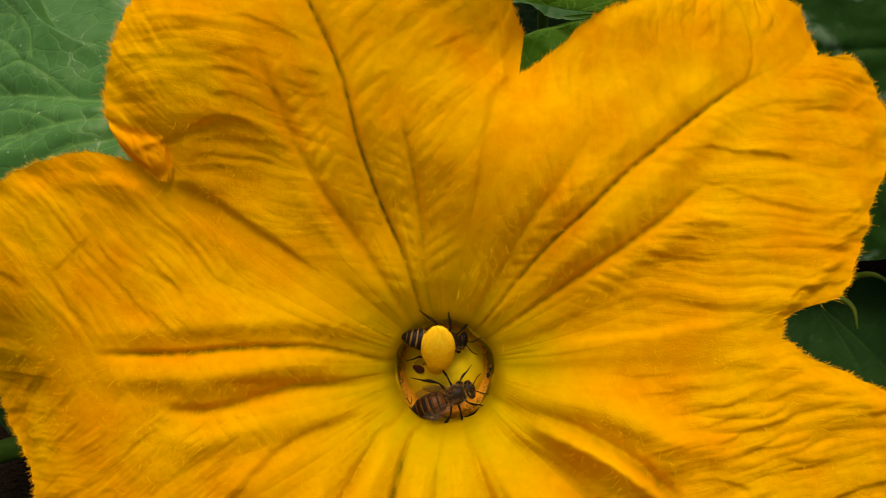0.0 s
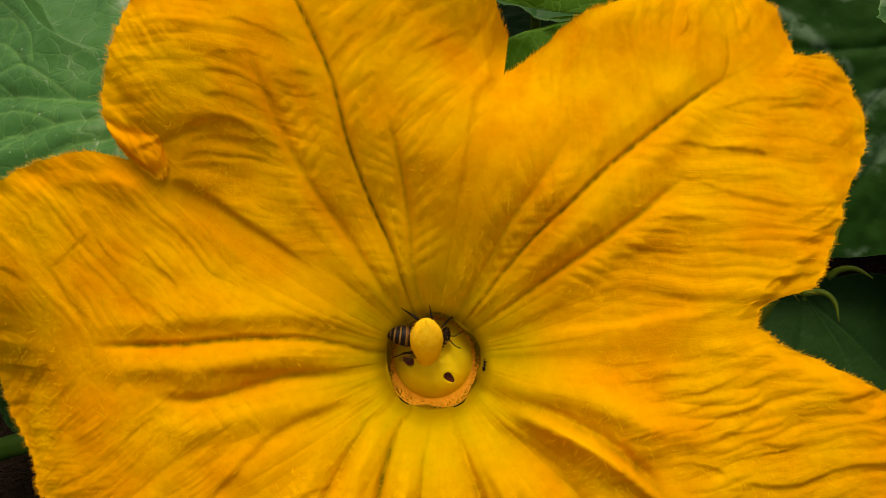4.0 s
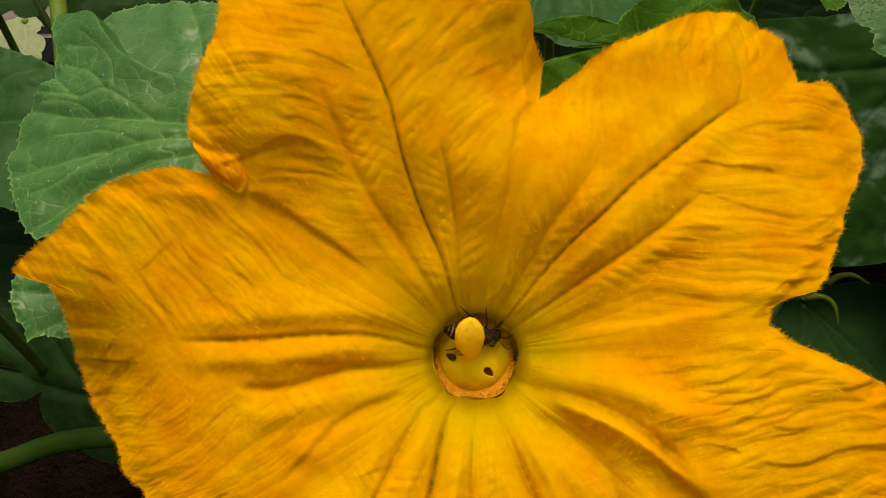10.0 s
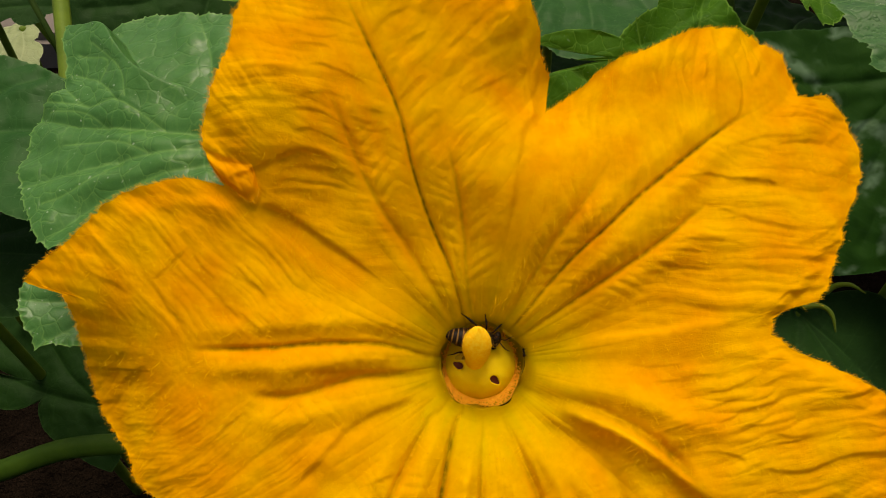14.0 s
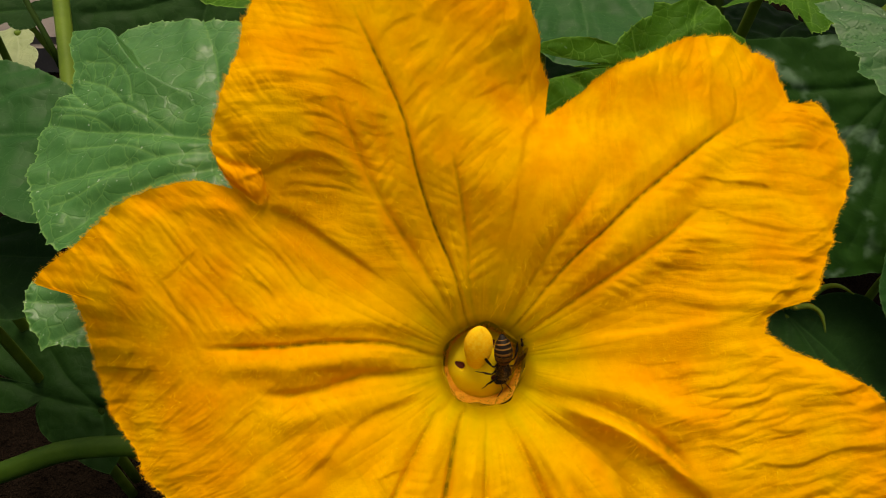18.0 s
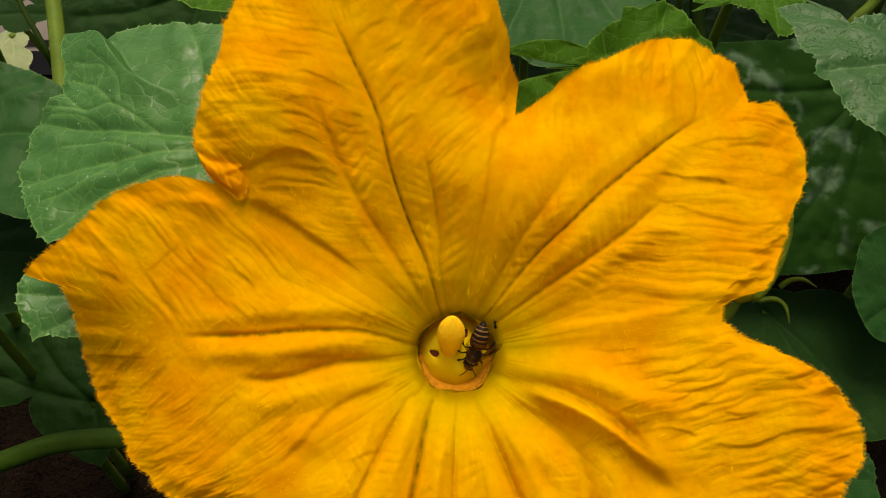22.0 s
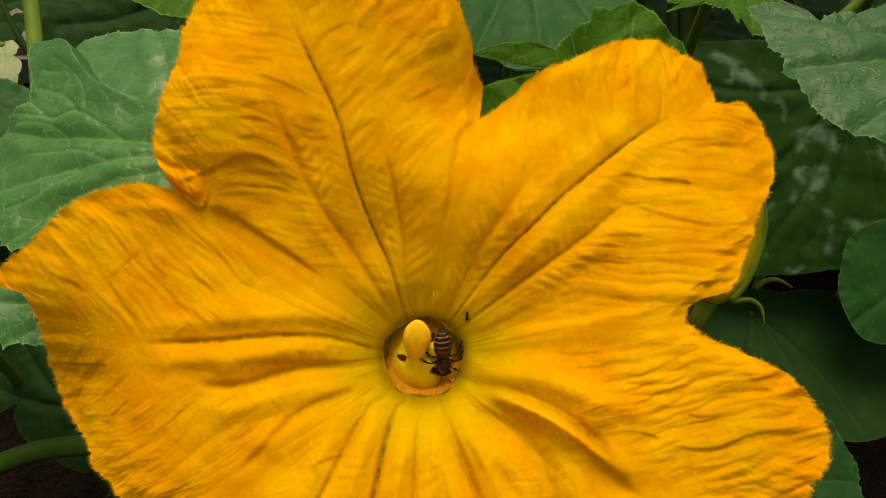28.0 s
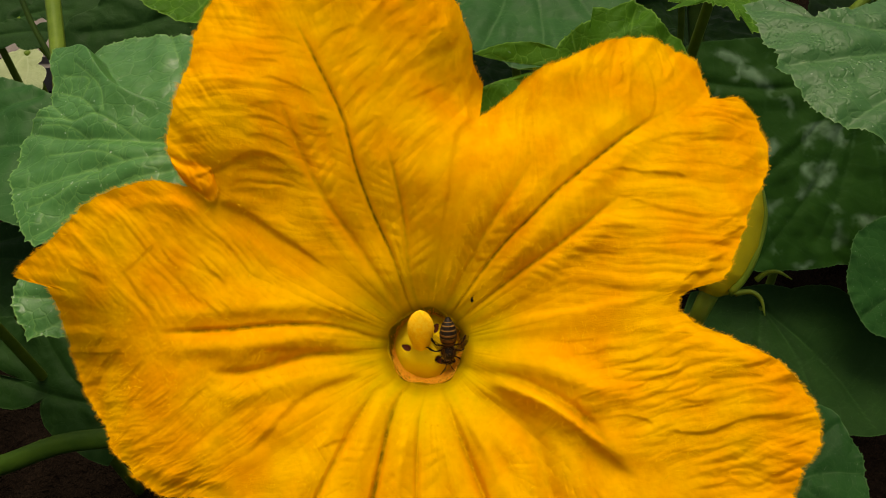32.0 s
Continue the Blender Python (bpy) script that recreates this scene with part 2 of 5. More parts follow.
# Leaf green darkened for the shaded leaves: shade painted into the base colour.
L_SHADE = leaf_material("leaf_shaded_green", (0.008, 0.030, 0.005), (0.015, 0.046, 0.008), (0.035, 0.09, 0.022), 0.6, net=0.5, spec=0.06, rugged=0.16, specky=0.03)
L_MOTTLE = leaf_material("leaf_silver_mottled", (0.0085, 0.036, 0.0035), (0.0145, 0.052, 0.0055), (0.028, 0.075, 0.02), 0.6, spots=0.9, net=0.25, scale=0.6, spec=0.06, rugged=0.12, specky=0.02)
L_BRIGHT = leaf_material("leaf_fresh_green", (0.026, 0.092, 0.004), (0.048, 0.140, 0.007), (0.18, 0.34, 0.05), 0.55, share=0.35, spec=0.06, rugged=0.3)
L_WET = leaf_material("leaf_wet_grey_green", (0.020, 0.078, 0.014), (0.036, 0.108, 0.026), (0.10, 0.20, 0.06), 0.40, spec=0.21, net=0.7, wet=True, specky=0.3, rugged=0.3)
L_PALE = leaf_material("leaf_bleached", (0.20, 0.25, 0.11), (0.30, 0.34, 0.18), (0.36, 0.40, 0.24), 0.6, net=0.4)
BEE_BLACK = plain("bee_black", (0.007, 0.0045, 0.003), (0.018, 0.011, 0.006), 900, 0.5, 0.12, 0.4, 0.0001)
BEE_AMBER = plain("bee_amber", (0.075, 0.026, 0.004), (0.15, 0.052, 0.007), 700, 0.5, 0.15, 0.3, 0.0001)
BEE_FUZZ = plain("bee_fuzz", (0.20, 0.11, 0.03), (0.46, 0.27, 0.08), 900, 0.8, 0.1)
BEE_PALE = plain("bee_hair_band", (0.15, 0.074, 0.018), (0.25, 0.13, 0.035), 900, 0.9, 0.03)
BEE_TAWNY = plain("bee_tawny_fuzz", (0.34, 0.14, 0.025), (0.60, 0.27, 0.055), 900, 0.8, 0.1)
BEE_WHITE = plain("bee_white_band", (0.22, 0.19, 0.14), (0.36, 0.32, 0.24), 900, 0.8, 0.1)
WING = wing_material()


# ---- mesh helpers ----
def perlin(x, y, seed=0):
    """Smooth gradient noise on arrays, about -1 to 1."""
    rng = np.random.RandomState(seed)
    perm = rng.permutation(512)
    ang = rng.rand(512) * 2 * np.pi
    gx, gy = np.cos(ang), np.sin(ang)
    xi, yi = np.floor(x).astype(int), np.floor(y).astype(int)
    fx, fy = x - xi, y - yi
    u, v = fx * fx * fx * (fx * (fx * 6 - 15) + 10), fy * fy * fy * (fy * (fy * 6 - 15) + 10)

    def corner(i, j):
        q = perm[(perm[(xi + i) & 511] + yi + j) & 511]
        return gx[q] * (fx - i) + gy[q] * (fy - j)

    a, b = corner(0, 0), corner(1, 0)
    c, d = corner(0, 1), corner(1, 1)
    return 1.5 * ((a + u * (b - a)) * (1 - v) + (c + u * (d - c)) * v)


def smooth(x, a, b):
    t = np.clip((x - a) / (b - a), 0, 1)
    return t * t * (3 - 2 * t)


def sheet(name, P, material, closed=False, fields=None):
    """A mesh from a grid of points P[i, j, 3]; closed joins the last row to the first."""
    ni, nj = P.shape[:2]
    me = bpy.data.meshes.new(name)
    me.vertices.add(ni * nj)
    me.vertices.foreach_set("co", P.reshape(-1).astype(np.float32))
    rows = ni if closed else ni - 1
    i, j = np.meshgrid(np.arange(rows), np.arange(nj - 1), indexing="ij")
    i2 = (i + 1) % ni
    quads = np.stack([i * nj + j, i * nj + j + 1, i2 * nj + j + 1, i2 * nj + j], -1).reshape(-1)
    n = len(quads) // 4
    me.loops.add(4 * n)
    me.loops.foreach_set("vertex_index", quads.astype(np.int32))
    me.polygons.add(n)
    me.polygons.foreach_set("loop_start", np.arange(0, 4 * n, 4, dtype=np.int32))
    me.update(calc_edges=True)
    me.polygons.foreach_set("use_smooth", np.ones(n, dtype=bool))
    for key, values in (fields or {}).items():
        me.attributes.new(key, "FLOAT", "POINT").data.foreach_set("value", values.reshape(-1).astype(np.float32))
    me.materials.append(material)
    return me


def loose(name, verts, faces, material, shade=True):
    me = bpy.data.meshes.new(name)
    me.from_pydata([tuple(v) for v in verts], [], faces)
    me.polygons.foreach_set("use_smooth", [shade] * len(faces))
    me.materials.append(material)
    return me


def part(name, data, material=None, parent=None, label="", m=None):
    """Links a mesh or a bmesh as one object under a thing or a part."""
    if isinstance(data, bmesh.types.BMesh):
        me = bpy.data.meshes.new(name)
        data.to_mesh(me)
        data.free()
        me.polygons.foreach_set("use_smooth", [True] * len(me.polygons))
        me.materials.append(material)
        data = me
    ob = new(name, data)
    if parent:
        ob.parent = parent
    if m is not None:
        ob.matrix_basis = m
    return tagged(ob, label)


def curve_points(pts, n):
    """A smooth line of n points through pts."""
    p = np.array([pts[0]] + list(pts) + [pts[-1]], float)
    p[0], p[-1] = 2 * p[1] - p[2], 2 * p[-2] - p[-3]
    out = []
    for t in np.linspace(0, len(pts) - 1 - 1e-9, n):
        i, f = int(t), t - int(t)
        a, b, c, d = p[i], p[i + 1], p[i + 2], p[i + 3]
        out.append(0.5 * (2 * b + (c - a) * f + (2 * a - 5 * b + 4 * c - d) * f * f + (3 * b - a - 3 * c + d) * f ** 3))
    return np.array(out)


def tube(name, pts, radii, material, n=16, sides=12, lobes=0.0, closed_tip=True):
    """A tapered tube along pts; lobes makes it ribbed."""
    c = curve_points(pts, n)
    r = np.interp(np.linspace(0, 1, n), np.linspace(0, 1, len(radii)), radii)
    tan = np.gradient(c, axis=0)
    tan /= np.linalg.norm(tan, axis=1)[:, None]
    side = np.cross(tan[0], (0.3, 0.2, 1.0))
    side /= np.linalg.norm(side)
    a = np.linspace(0, 2 * np.pi, sides, endpoint=False)
    P = np.zeros((sides, n, 3))
    for i in range(n):
        side = side - tan[i] * side.dot(tan[i])
        side /= np.linalg.norm(side)
        up = np.cross(tan[i], side)
        rr = r[i] * (1 + lobes * np.cos(5 * a))
        P[:, i] = c[i] + (np.cos(a) * rr)[:, None] * side + (np.sin(a) * rr)[:, None] * up
    if closed_tip:
        P = np.concatenate([P[:, :1] * 0 + c[0], P, P[:, :1] * 0 + c[-1]], 1)
    return sheet(name, P[::-1], material, True)


def along(x, y, line, w):
    """Signed distance to a line in the plane and the share of its length, for arrays x, y."""
    p = curve_points([(*q, 0) for q in line], max(8, 3 * len(line)))[:, :2]
    best, sgn, share = np.full(x.shape, 1e9), np.zeros(x.shape), np.zeros(x.shape)
    n = len(p) - 1
    for i in range(n):
        a, d = p[i], p[i + 1] - p[i]
        t = np.clip(((x - a[0]) * d[0] + (y - a[1]) * d[1]) / (d @ d), 0, 1)
        ex, ey = x - a[0] - t * d[0], y - a[1] - t * d[1]
        q = ex * ex + ey * ey
        m = q < best
        best = np.where(m, q, best)
        sgn = np.where(m, np.sign(d[0] * ey - d[1] * ex), sgn)
        share = np.where(m, (i + t) / n, share)
    return np.sqrt(best), sgn, share


# ---- the blossom: lobes of a trumpet round the throat, in millimetres round its own throat ----
EDGE_TOP = [(75.91, 66.9), (76.76, 76.1), (79.53, 80.5), (80.42, 85.4), (81.94, 88.9), (83.4, 94.1), (90.15, 103.8), (98.2, 107.6), (105.71, 111.0), (111.3, 110.9), (117.48, 109.3), (122.38, 104.5), (125.58, 100.2), (127.41, 96.8), (130.0, 93.5), (133.19, 90.6), (137.08, 87.3), (139.86, 85.3), (141.69, 82.9), (143.58, 78.0), (144.77, 74.4)]
EDGE_WEST = [(144.77, 74.4)] + [(144.94, 74.3), (145.69, 77.1), (147.13, 82.7), (149.49, 87.5), (152.36, 92.6), (154.82, 96.4), (158.38, 100.4), (162.94, 105.3), (165.99, 110.9), (167.44, 114.1), (169.4, 115.5), (169.62, 111.8), (169.74, 107.4), (169.86, 103.9), (173.8, 100.8), (177.15, 100.2), (180.66, 100.1), (184.26, 98.9), (186.96, 97.5), (189.71, 94.6), (193.54, 88.3), (197.31, 86.1), (200.73, 82.0), (203.77, 79.3), (208.43, 74.8), (212.79, 65.1), (214.62, 62.3)][1:]
EDGE_NEAR = [(214.62, 62.3), (218, 68), (224, 78), (232, 86), (242, 92), (250, 94), (258, 92), (268, 86), (278, 79), (288, 72), (295, 64)]
EDGE_LOW = [(295, 64), (302, 74), (309, 83)] + [(316.87, 88.3), (324.82, 92.6), (332.03, 96.2), (337.71, 97.0), (341.85, 97.2), (346.18, 101.4), (348.37, 101.0), (351.21, 98.6), (353.05, 96.5), (354.95, 93.7), (357.38, 89.4), (359.15, 83.5), (361.17, 77.7), (364.22, 69.4), (367.56, 65.3)]
EDGE_EAST = [(7.56, 65.3), (10.46, 66.4), (11.61, 70.3), (11.73, 73.4), (11.85, 79.6), (13.5, 82.1), (15.22, 84.2), (17.97, 88.7), (21.06, 93.4), (23.06, 98.1), (24.72, 104.3), (26.44, 110.0), (28.91, 114.2), (31.39, 116.1), (33.72, 118.8), (36.22, 118.7), (37.72, 117.5), (38.87, 111.9), (40.03, 108.9), (41.02, 111.0), (43.6, 113.3), (45.85, 114.9), (48.79, 113.3), (52.46, 110.6), (55.55, 106.0), (57.68, 101.9), (60.14, 95.0), (62.79, 88.7), (65.89, 84.5), (67.35, 82.2), (69.9, 76.1), (73.22, 70.6), (75.91, 66.9)]
EDGES = {"top": EDGE_TOP, "west": EDGE_WEST, "near": EDGE_NEAR, "low": EDGE_LOW, "east": EDGE_EAST}
MIDRIB = {"top": 111.0, "west": 176.0, "near": 250.0, "low": 329.0, "east": 43.0}
SWELLS = [(78, -34, -4, 13), (14, -62, 5, 16), (17, 70, -13, 14), (-50, 62, 11, 20), (-95, -8, -12, 17), (-12, 32, -5, 12), (15, 22, -4, 10)]
# line, groove depth, groove width, shoulder height, shoulder distance, dark tint
GROOVES_TOP = [
    ([(-34.2, 90.0), (-28.1, 77.2), (-21.0, 61.8), (-17.5, 47.7), (-13.2, 35.4), (-8.7, 25.2), (-5.6, 14.9)], 0.75, 0.65, 0.4, 4.0, 1.25),
    ([(-38.7, 69.6), (-34.0, 58.2), (-30.1, 48.4), (-25.4, 39.0), (-19.8, 30.8), (-12.5, 19.3)], 0.55, 0.9, 0.35, 3.6, 0.30),
    ([(-9.5, 55.0), (-6.6, 42.3), (-5.0, 31.0), (-4.2, 20.8)], 0.55, 0.8, 0.3, 3.4, 0.45),
]
GROOVES_EAST = [
    ([(70.7, 65.9), (59.3, 59.1), (52.2, 54.0), (44.0, 47.6), (34.8, 40.1), (27.7, 33.1), (21.7, 27.6), (15.9, 20.7), (10.4, 13.3)], 0.8, 0.65, 0.6, 4.2, 1.2),
    ([(53.9, 40.9), (42.9, 32.0), (34.4, 25.7), (26.4, 20.2), (17.2, 13.2)], 0.8, 0.8, 0.7, 3.6, 0.65),
    ([(31.3, 52.2), (23.5, 40.3), (16.7, 30.6), (12.9, 23.7), (8.1, 15.6)], 0.5, 0.9, 0.4, 3.6, 0.30),
]
GROOVES_LOW = [
    ([(11.7, -6.0), (22.4, -8.0), (32.2, -12.2), (39.6, -18.0), (46.9, -25.6)], 2.3, 1.5, 1.3, 4.6, 0.6),
    ([(9.6, -10.3), (15.3, -13.5), (21.4, -16.6), (26.2, -21.3), (28.7, -26.5), (29.6, -31.9), (31.6, -43.7), (33.9, -57.5)], 2.6, 2.6, 1.2, 6.5, 0.15),
]
GROOVES_WEST = [
    ([(-14.0, 2.9), (-21.2, 5.4), (-28.1, 6.6), (-38.8, 6.7), (-49.4, 5.8), (-60.3, 5.5), (-70.4, 5.2)], 1.1, 0.8, 1.2, 4.4, 1.0),
    ([(-16.9, -1.3), (-28.0, -0.9), (-34.6, -2.4), (-41.1, -4.3), (-47.7, -5.2), (-55.8, -4.4)], 1.2, 1.2, 1.2, 5.0, 0.35),
]
GROOVES_NEAR = [
    ([(-0.4, -12.6), (-1.6, -17.4), (-2.0, -23.4), (-2.2, -31.0), (-2.5, -43.0), (-2.9, -57.0)], 0.9, 0.7, 0.8, 4.0, 0.3),
    ([(-5.5, -11.3), (-7.2, -12.5), (-9.3, -18.7), (-11.5, -29.0), (-14.0, -40.7), (-16.9, -54.4)], 1.8, 0.8, 1.6, 4.6, 1.2),
    ([(-10.8, -10.0), (-13.5, -11.5), (-18.3, -19.3), (-21.3, -24.9), (-24.4, -31.1), (-29.8, -41.8), (-36.0, -54.4)], 1.2, 0.8, 1.0, 4.2, 0.35),
    ([(4.1, -11.5), (6.7, -17.4), (11.1, -28.2), (15.6, -39.3), (20.9, -52.3)], 2.1, 1.1, 1.3, 4.6, 0.45),
]
GROOVES = GROOVES_TOP + GROOVES_EAST + GROOVES_LOW + GROOVES_WEST + GROOVES_NEAR
# line, height, width of the crest, width of the shaded side
FOLDS_UPPER = [
    ([(-53.3, 38.6), (-47.3, 36.9), (-39.2, 31.5), (-32.3, 26.7), (-21.2, 18.4)], 2.1, 0.7, 7.0),
    ([(-60.8, 42.9), (-53.6, 46.0), (-48.0, 48.2), (-43.3, 50.3), (-38.7, 50.4), (-33.5, 48.2)], 0.9, 0.5, 4.0),
    ([(16.3, 64.9), (10.7, 60.5), (7.9, 49.4), (6.4, 39.2), (4.9, 29.4)], -1.2, 0.8, 6.0),
]
FOLDS_LOWER = [
    ([(54.7, 11.5), (47.8, 11.4), (40.4, 9.8), (32.5, 8.7), (24.8, 7.3), (14.7, 2.0)], 2.4, 0.9, 7.0),
    ([(-11.0, -6.2), (-21.1, -7.7), (-30.3, -11.1), (-38.0, -18.6), (-44.3, -25.4)], -1.9, 1.0, 7.0),
    ([(12.6, -3.4), (19.3, -2.5), (28.0, -2.1), (35.5, -4.5), (42.9, -9.5), (47.8, -14.1)], -3.6, 1.8, 8.0),
    ([(13.6, -8.9), (22.0, -11.6), (29.7, -14.5), (37.8, -20.2), (46.7, -28.2), (50.4, -31.9)], 3.6, 1.5, 7.0),
    ([(-13.2, 6.7), (-21.2, 11.2), (-32.2, 14.0), (-45.7, 14.7), (-56.7, 17.5), (-68.0, 23.1)], -1.4, 2.5, 7.0),
]
FOLDS = FOLDS_UPPER + FOLDS_LOWER
# broad rounded bands: height, half width, crest line
BANDS = [
    (3.0, 3.4, [(12.9, -5.9), (19.7, -2.6), (28.1, -2.2), (35.3, -4.3), (42.3, -8.6), (49.5, -11.9), (58.5, -14.3)]),
    (2.4, 3.0, [(9.8, -9.7), (17.8, -8.1), (24.4, -10.0), (31.1, -14.0), (38.4, -19.1), (45.8, -23.8), (52.2, -27.7)]),
    (1.6, 3.4, [(-16.6, 6.1), (-22.8, 10.4), (-30.7, 12.6), (-41.0, 12.9), (-51.5, 13.6), (-62.1, 15.0)]),
    (1.5, 3.0, [(-17.3, 1.7), (-25.4, 4.0), (-35.7, 5.1), (-45.8, 3.9), (-56.0, 2.7), (-64.0, 1.1)]),
    (1.6, 3.2, [(-40.1, -22.3), (-36.5, -17.9), (-31.6, -14.5), (-23.9, -10.7), (-17.3, -6.7)]),
    (1.0, 2.6, [(-4.7, -12.4), (-3.6, -18.4), (-3.4, -26.3)]),
    (1.6, 4.0, [(14.3, 12.7), (20.5, 20.4), (27.8, 27.7), (35.7, 35.0), (45.7, 42.7), (57.0, 50.3)]),
]
# short creases: strength and line, each stepping down on its shaded side
CREASE_TOP = [(1.2, [(-43.2, 69.1), (-38.3, 70.3), (-34.6, 69.3), (-30.7, 68.0), (-24.1, 65.2)]), (0.8, [(-54.2, 63.2), (-45.4, 61.4), (-39.4, 63.3), (-34.5, 63.3), (-30.6, 61.5)]), (1.3, [(-57.0, 59.0), (-47.8, 59.1), (-40.6, 59.4), (-35.7, 58.2), (-32.0, 55.6), (-30.0, 52.4)]), (1.3, [(-44.4, 54.2), (-40.7, 54.9), (-35.8, 53.5), (-32.0, 51.4)]), (1.2, [(-48.3, 48.2), (-44.6, 49.9), (-41.5, 50.5), (-37.1, 49.2), (-32.6, 46.2), (-30.1, 44.9)]), (1.1, [(-32.0, 58.8), (-28.1, 57.9), (-24.1, 58.3)]), (1.1, [(-30.7, 56.9), (-26.8, 56.1), (-22.7, 56.9)]), (1, [(-30.6, 61.5), (-26.7, 60.7), (-24.1, 60.1)]), (0.7, [(-54.5, 69.3), (-48.0, 68.2), (-43.2, 69.1)]), (0.6, [(-46.3, 78.7), (-39.8, 77.1), (-33.5, 78.9)]), (1, [(-44.8, 74.4), (-39.8, 75.2), (-36.0, 74.4)]), (0.6, [(-43.8, 81.1), (-37.5, 82.2), (-30.9, 80.8)]), (1.1, [(-48.6, 45.5), (-42.3, 47.1), (-35.9, 46.7), (-29.4, 47.9)]), (1.1, [(-50.1, 42.4), (-44.9, 43.8), (-38.6, 43.4), (-30.7, 43.1)]), (0.9, [(-48.9, 40.9), (-43.7, 41.8), (-36.0, 40.7)]), (1.1, [(-49.6, 39.0), (-45.1, 37.0), (-41.2, 36.1)])]
CREASE_TOP_RIGHT = [(1, [(-21.4, 63.0), (-18.0, 66.9), (-15.2, 70.7)]), (1, [(-22.7, 74.2), (-18.6, 78.3), (-14.5, 80.7)]), (0.9, [(-17.3, 56.8), (-13.8, 60.3), (-11.0, 62.6)]), (0.9, [(-0.3, 83.0), (4.0, 85.5), (9.9, 88.2)]), (1.1, [(-7.5, 64.2), (-0.3, 68.5), (7.5, 73.8), (12.3, 75.4)]), (0.8, [(-0.3, 78.9), (5.6, 82.0), (10.0, 84.3)]), (0.8, [(-11.7, 73.7), (-6.0, 79.9), (-0.4, 85.8)]), (0.9, [(-25.5, 81.8), (-21.4, 85.1), (-17.3, 87.0)])]
CREASE_EAST = [(2.0, [(65.8, 14.6), (68.5, 17.8), (72.1, 18.6), (76.7, 19.1), (80.3, 20.0)]), (0.8, [(54.4, 52.5), (62.4, 54.9), (69.6, 57.3), (80.1, 58.1), (88.4, 60.6)]), (1.7, [(43.4, 45.0), (52.0, 46.5), (59.5, 45.7), (68.9, 45.2), (73.8, 43.8), (81.4, 43.1)]), (1.1, [(67.4, 54.0), (76.0, 55.8), (83.8, 57.2), (93.0, 57.3)]), (1.1, [(67.8, 49.3), (78.0, 49.2), (88.4, 47.9), (96.5, 48.3)]), (1, [(50.2, 40.1), (59.8, 36.6), (68.5, 34.6), (79.4, 33.5)]), (1.2, [(40.9, 28.8), (46.1, 28.1), (51.8, 27.5)]), (1, [(42.8, 32.4), (47.5, 30.8), (56.2, 30.3), (63.1, 28.2)]), (1, [(33.2, 27.0), (37.9, 25.4), (46.1, 24.1), (52.7, 23.4)]), (0.9, [(57.0, 26.1), (62.5, 23.4), (66.8, 22.0)]), (0.8, [(77.2, 61.1), (85.0, 62.7), (91.5, 63.6)])]
CREASE_EAST_UPPER = [(0.8, [(43.5, 67.5), (41.5, 72.6), (40.5, 77.4)]), (0.8, [(50.8, 66.9), (49.8, 71.5), (48.9, 76.3)]), (0.8, [(54.3, 70.3), (55.9, 75.3), (55.0, 80.9)]), (1.6, [(62.0, 60.7), (65.0, 66.5), (65.1, 74.6), (63.5, 80.3)]), (0.8, [(32.7, 65.3), (31.3, 70.5), (30.8, 74.4)])]
CREASE_LOW = [(1, [(31.1, 2.0), (38.4, 1.4), (43.4, 2.1)]), (1, [(36.9, -2.1), (43.0, -1.4), (50.8, 0.2)]), (1.6, [(40.3, -5.6), (46.5, -4.9), (54.4, -3.0), (59.8, -0.4)]), (1.2, [(42.5, -8.1), (48.9, -7.4), (55.3, -5.5)]), (1.4, [(47.2, -11.1), (52.4, -9.9), (58.7, -7.3), (64.3, -6.1)]), (1.2, [(54.8, -11.7), (60.0, -11.1), (65.5, -9.3)]), (2.0, [(56.5, -19.3), (62.9, -21.0), (69.6, -21.2), (75.3, -19.5), (79.5, -18.1), (88.4, -17.6)]), (1.1, [(53.2, -16.1), (59.6, -16.1), (66.2, -14.9), (71.9, -13.2)]), (1, [(61.1, -13.0), (67.6, -13.7), (74.8, -12.6)]), (0.7, [(68.4, -8.1), (77.3, -5.8), (87.9, -4.8)]), (1.4, [(42.3, -17.7), (49.3, -16.7), (54.3, -18.0), (55.8, -19.7)]), (0.9, [(57.7, -25.4), (66.4, -25.6), (75.8, -24.3)]), (0.8, [(50.9, 2.2), (56.3, 3.5), (60.4, 3.7)])]
CREASE_WEST = [(1.2, [(-58.4, 24.9), (-54.3, 20.9), (-50.3, 16.9)]), (1.0, [(-54.3, 31.4), (-49.1, 26.2), (-45.2, 20.9), (-41.2, 18.2)]), (1, [(-69.2, 29.0), (-66.4, 24.9), (-62.2, 20.9)]), (0.9, [(-95.2, 24.0), (-89.1, 21.2), (-83.2, 18.4)]), (0.9, [(-83.2, 33.2), (-81.9, 29.2), (-77.5, 23.7)]), (1.1, [(-77.4, 21.0), (-74.4, 15.7), (-68.8, 10.4)]), (1, [(-63.6, 19.6), (-59.5, 15.0), (-55.0, 10.4)]), (1, [(-56.8, 14.3), (-51.1, 9.1)]), (1, [(-52.9, 14.9), (-47.2, 9.1)]), (0.8, [(-76.3, 31.8), (-73.3, 27.7), (-71.2, 23.7)]), (0.9, [(-46.7, 30.3), (-42.7, 25.6), (-38.7, 21.6)]), (1.2, [(-79.4, 20.4), (-74.6, 23.9), (-69.2, 29.2)])]
